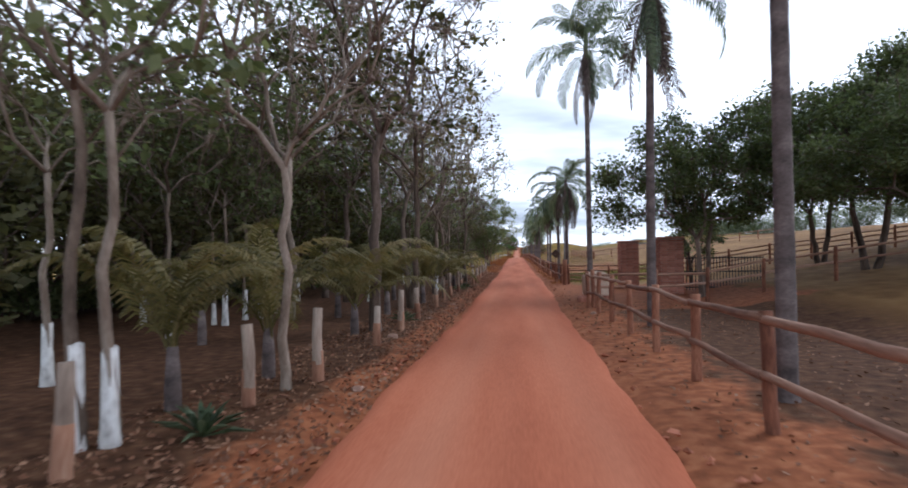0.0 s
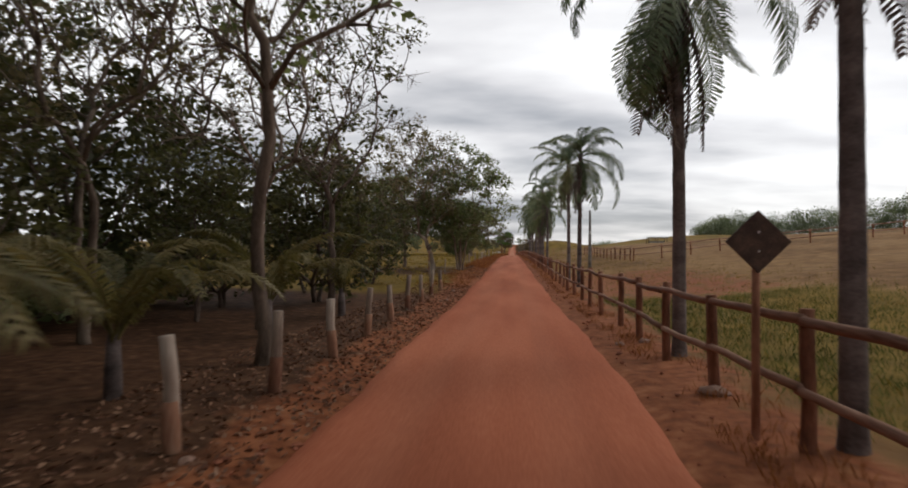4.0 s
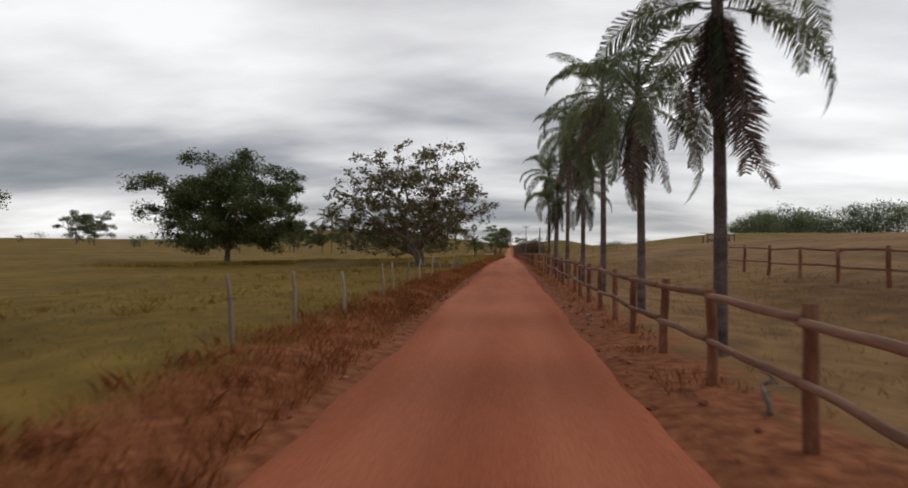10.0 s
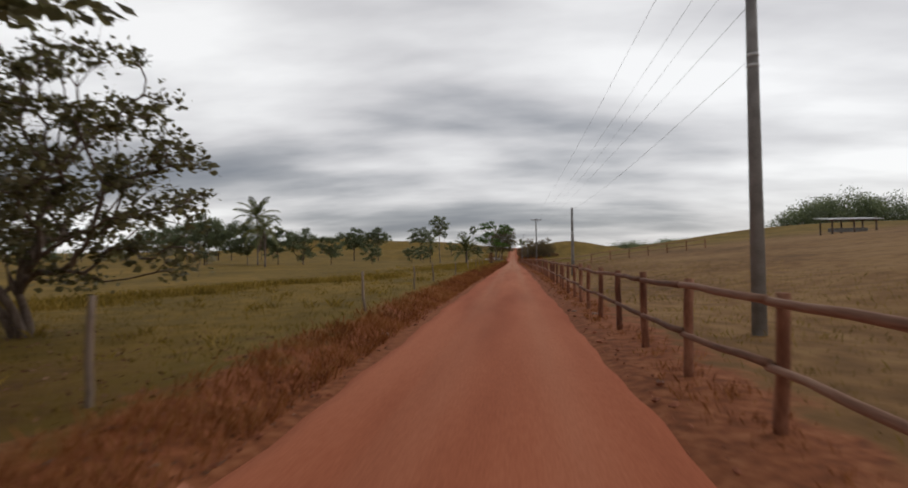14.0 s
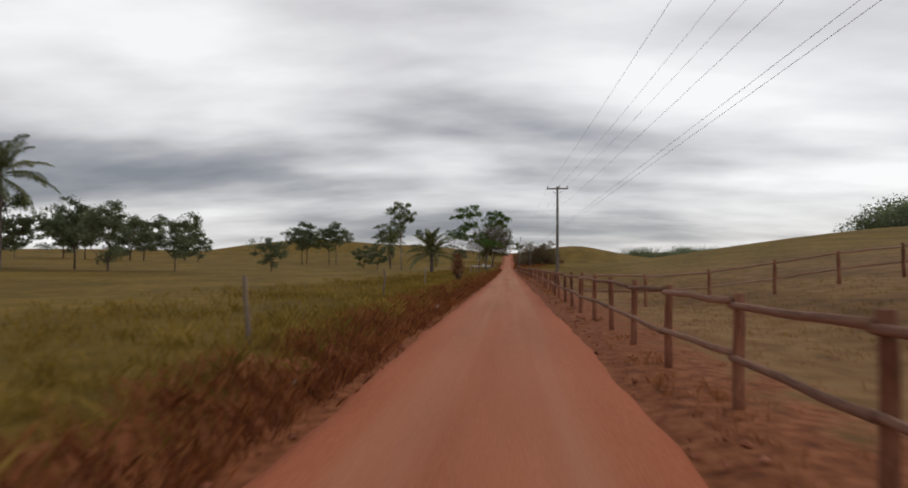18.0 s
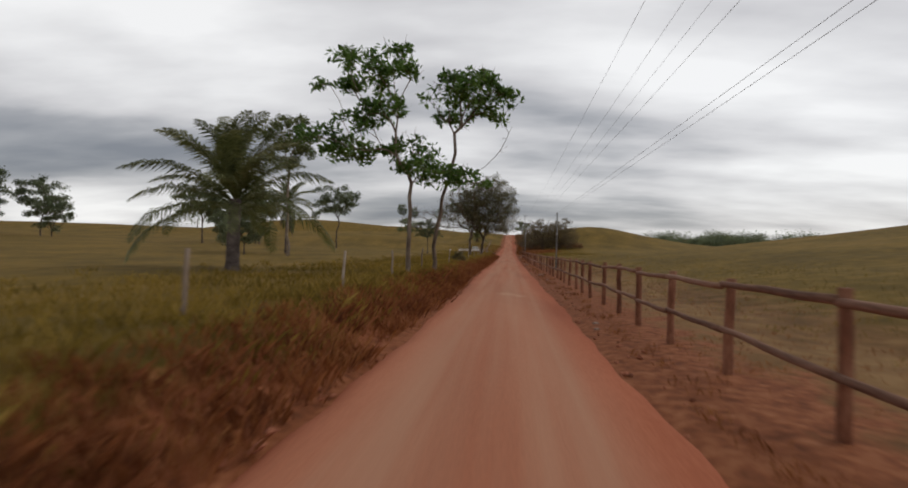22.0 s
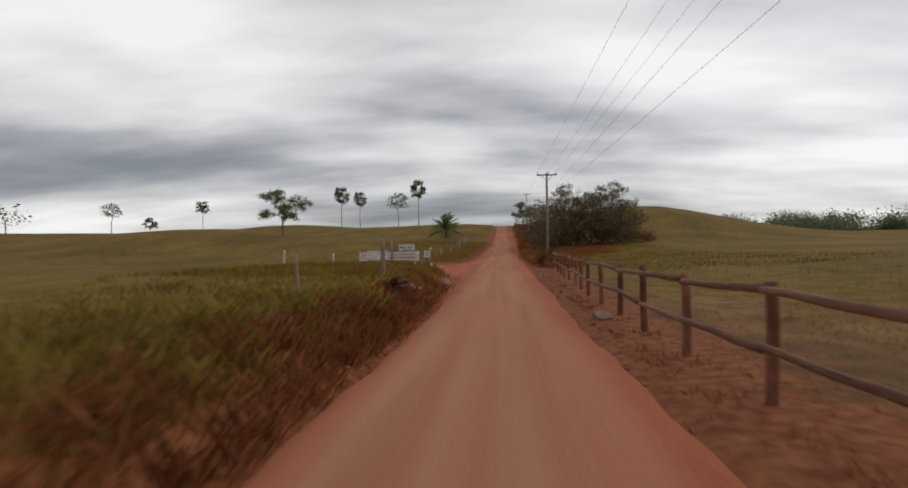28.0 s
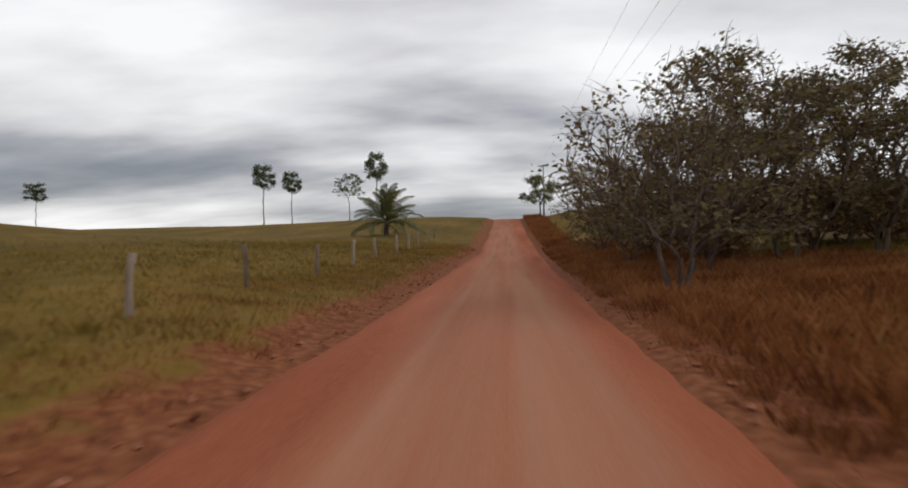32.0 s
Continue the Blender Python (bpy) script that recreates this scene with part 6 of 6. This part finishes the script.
def weeds(name, label, mat, patches, seed):
    """Broad-bladed clumps, each leaning its own way."""
    rng = np.random.default_rng(seed)
    q = []
    for n, a, b, y0, y1, h, per in patches:
        k = n // per
        cy = y0 + (y1 - y0) * rng.random(k)
        cx = road_left(cy) - a - (b - a) * rng.random(k) ** 1.3
        s, nn = side_road_edges(cx)
        ok = (cy < s - 0.4) | (cy > nn + 0.4)
        cx, cy = cx[ok], cy[ok]
        size = 0.6 + 0.8 * rng.random(len(cx))
        x = np.repeat(cx, per) + rng.normal(0, 0.13, len(cx) * per)
        y = np.repeat(cy, per) + rng.normal(0, 0.13, len(cx) * per)
        q.append(blades(rng, x, y, h * np.repeat(size, per), lean=1.1, w=0.006))
    tagged(new(name, quads_mesh(name, np.concatenate(q), mat)), label, "grass", kind="stuff")


weeds("bank_weeds", "coarse red-dusted grass clumps on the road bank", M_WEED_RED, [(22000, 0.15, 1.2, 190, 300, 0.24, 18), (20000, 0.15, 1.2, 300, 386, 0.26, 18), (3600, 0.3, 2.5, 84, 130, 0.18, 18)], 31)
weeds("green_weeds", "coarse green grass clumps at the pasture edge", M_WEED_GREEN, [(14000, 0.9, 3.2, 195, 300, 0.24, 18), (14000, 0.9, 3.2, 300, 386, 0.26, 18), (10000, 2.5, 12.0, 190, 395, 0.2, 24), (4000, 2.5, 10.0, 418, 475, 0.18, 24), (6000, 2.5, 12.0, 62, 190, 0.2, 24)], 32)


def swath(name, label, mat, n, a, b, width, h, seed):
    """A band of taller grass along the straight line from a to b."""
    rng = np.random.default_rng(seed)
    t, side = rng.random(n), rng.normal(0, width / 2, n)
    wob = 0.9 * np.sin(t * 17) + 0.5 * np.sin(t * 41 + 1)
    x = a[0] + (b[0] - a[0]) * t + side + wob
    y = a[1] + (b[1] - a[1]) * t + side * 0.35
    tagged(new(name, quads_mesh(name, blades(rng, x, y, h, lean=0.9, w=0.012), mat)), label, "grass", kind="stuff")


swath("tall_grass_band", "band of darker tall grass across the pasture", M_WEED_GREEN, 14000, (-9.5, 186), (-25, 128), 1.5, 0.32, 41)


def litter(name, label, n, y0, y1, xa, xb, seed):
    rng = np.random.default_rng(seed)
    x, y = xa + (xb - xa) * rng.random(n) ** 1.2, y0 + (y1 - y0) * rng.random(n)
    c = np.stack([x, y, gz(x, y) + 0.02], 1)
    q = leaf_quads(rng, c, np.full(n, 0.02), 1, 0.075, flat=0.3, aspect=0.5)
    tagged(new(name, quads_mesh(name, q, M_LITTER)), label, "fallen leaves", kind="stuff")


litter("leaf_litter", "fallen brown leaves along the grove verge", 22000, -6, 62, -2.0, -4.6, 1)
litter("leaf_litter_under_roadside_trees", "pale fallen leaves on the red bank below the roadside trees", 1500, 69, 84, -2.0, -3.4, 6)
litter("leaf_litter_by_fence", "fallen brown leaves below the rail fence", 2200, -6, 22, 1.7, 6.0, 2)
litter("leaf_litter_under_tree", "fallen leaves under the spreading tree", 2200, 136, 154, -2.5, -11.0, 3)


def clods(name, label, n, seed):
    """Crumbled soil lumps along both road edges: small uneven octahedra."""
    rng = np.random.default_rng(seed)
    y = -4 + 470 * rng.random(n)
    left = rng.random(n) < 0.55
    off = np.abs(rng.normal(0.0, 0.35, n)) - 0.08
    x = np.where(left, road_left(y) - off, road_right(y) + off)
    s, nn = side_road_edges(x)
    ok = ~(left & (y > s - 0.5) & (y < nn + 0.5))
    x, y = x[ok], y[ok]
    n = len(x)
    r = 0.01 + 0.045 * rng.random(n) ** 3
    c = np.stack([x, y, gz(x, y) + 0.03], 1)
    dirs = np.array([[1, 0, 0], [0, 1, 0], [-1, 0, 0], [0, -1, 0], [0, 0, 0.8], [0, 0, -0.8]], float)
    V = c[:, None, :] + (dirs[None] + rng.normal(0, 0.22, (n, 6, 3))) * r[:, None, None] * np.array([1.3, 1.2, 1.0])
    tri = [(0, 1, 4), (1, 2, 4), (2, 3, 4), (3, 0, 4), (1, 0, 5), (2, 1, 5), (3, 2, 5), (0, 3, 5)]
    faces = [tuple(6 * k + q for q in t) for k in range(n) for t in tri]
    tagged(new(name, mesh_from(name, V.reshape(-1, 3), faces, M_CLOD)), label, "soil", kind="stuff")


clods("soil_clods", "crumbled red soil lumps along the road edges", 5000, 21)


def stone(x, y, s, seed, label):
    bm = bmesh.new()
    bmesh.ops.create_icosphere(bm, subdivisions=2, radius=s)
    for v in bm.verts:
        k = 1 + 0.3 * noise.noise(v.co * (1.5 / s) + Vector((seed, 0, 0)))
        v.co = Vector((v.co.x * k * 1.3, v.co.y * k, v.co.z * k * 0.6))
    tagged(new("stone", bm_mesh("stone", bm, M_STONE)), label, "stone", "verge stones").matrix_basis = Matrix.Translation(on_ground(x, y, s * 0.2)) @ pose(0, 0, 0, 0, 0, seed * 40)


rg = random.Random(12)
for i, (px, py, ps) in enumerate(((-2.75, 220.4, 0.2), (-3.1, 380.2, 0.3), (-2.9, 381.3, 0.22), (-3.0, 13.0, 0.12), (2.5, 39.5, 0.14), (2.4, 305, 0.16), (2.2, 331, 0.2), (2.3, 376, 0.22), (-2.7, 389.3, 0.2), (-2.55, 388.4, 0.16), (3.2, 398.7, 0.16))):
    stone(px, py, ps, i, "dusty pale stone on the road verge")
for i in range(60):
    left = i % 2 == 0
    y = rg.uniform(5, 430)
    x = float(road_left(y)) - rg.uniform(0.15, 0.9) if left else float(road_right(y)) + rg.uniform(0.15, 0.9)
    stone(x, y, rg.uniform(0.04, 0.1), i, "small dusty stone at the road edge")


def fallen_branch(x, y, length, rz, seed):
    r2 = random.Random(seed)
    b = thing("fallen_branch", "bare pale fallen branch lying in the grass", "branch", Matrix.Translation(on_ground(x, y, 0.06)) @ pose(0, 0, 0, 0, 0, rz), "fallen branches")
    p, path = Vector((0, 0, 0)), []
    for i in range(7):
        path.append((tuple(p), 0.035 * (1 - 0.12 * i)))
        p = p + Vector((length / 6, r2.uniform(-0.12, 0.12), r2.uniform(-0.02, 0.06)))
    part("limb", tube_mesh("limb", [path], M_BARK_GREY, 6), b)
    for i in (2, 3, 4):
        a = Vector(path[i][0])
        e = a + Vector((0.4, r2.choice((-1, 1)) * r2.uniform(0.25, 0.5), 0.12)) * (length / 2)
        part("side_twig", tube_mesh("side_twig", [[(tuple(a), 0.016), (tuple(a.lerp(e, 0.5) + Vector((0, 0, 0.05))), 0.011), (tuple(e), 0.006)]], M_BARK_GREY, 5), b)


for i, (px, py, pl, pr) in enumerate(((-6.2, 138.4, 2.2, 25), (-5.4, 136.6, 1.4, 160), (-4.9, 139.8, 1.1, 80), (-7.2, 135.6, 1.6, 110), (2.9, 128.6, 1.5, 20), (2.6, 98.3, 1.3, 60), (-5.6, 73.2, 1.3, 140), (-4.9, 79.6, 1.2, 15), (-6.4, 78.9, 1.5, 60))):
    fallen_branch(px, py, pl, pr, i)
S_DRYLEAF = shrub_data(95, 0.7, 0.55, M_LITTER, 0.42, 16, 5)
shrub(S_DRYLEAF, -2.95, 378.2, "withered shrub with large curled tan leaves on the bank", 1.0)
shrub(S_DRYLEAF, -3.45, 80.4, "withered shrub with curled brown leaves below the roadside trees", 0.55, 70)
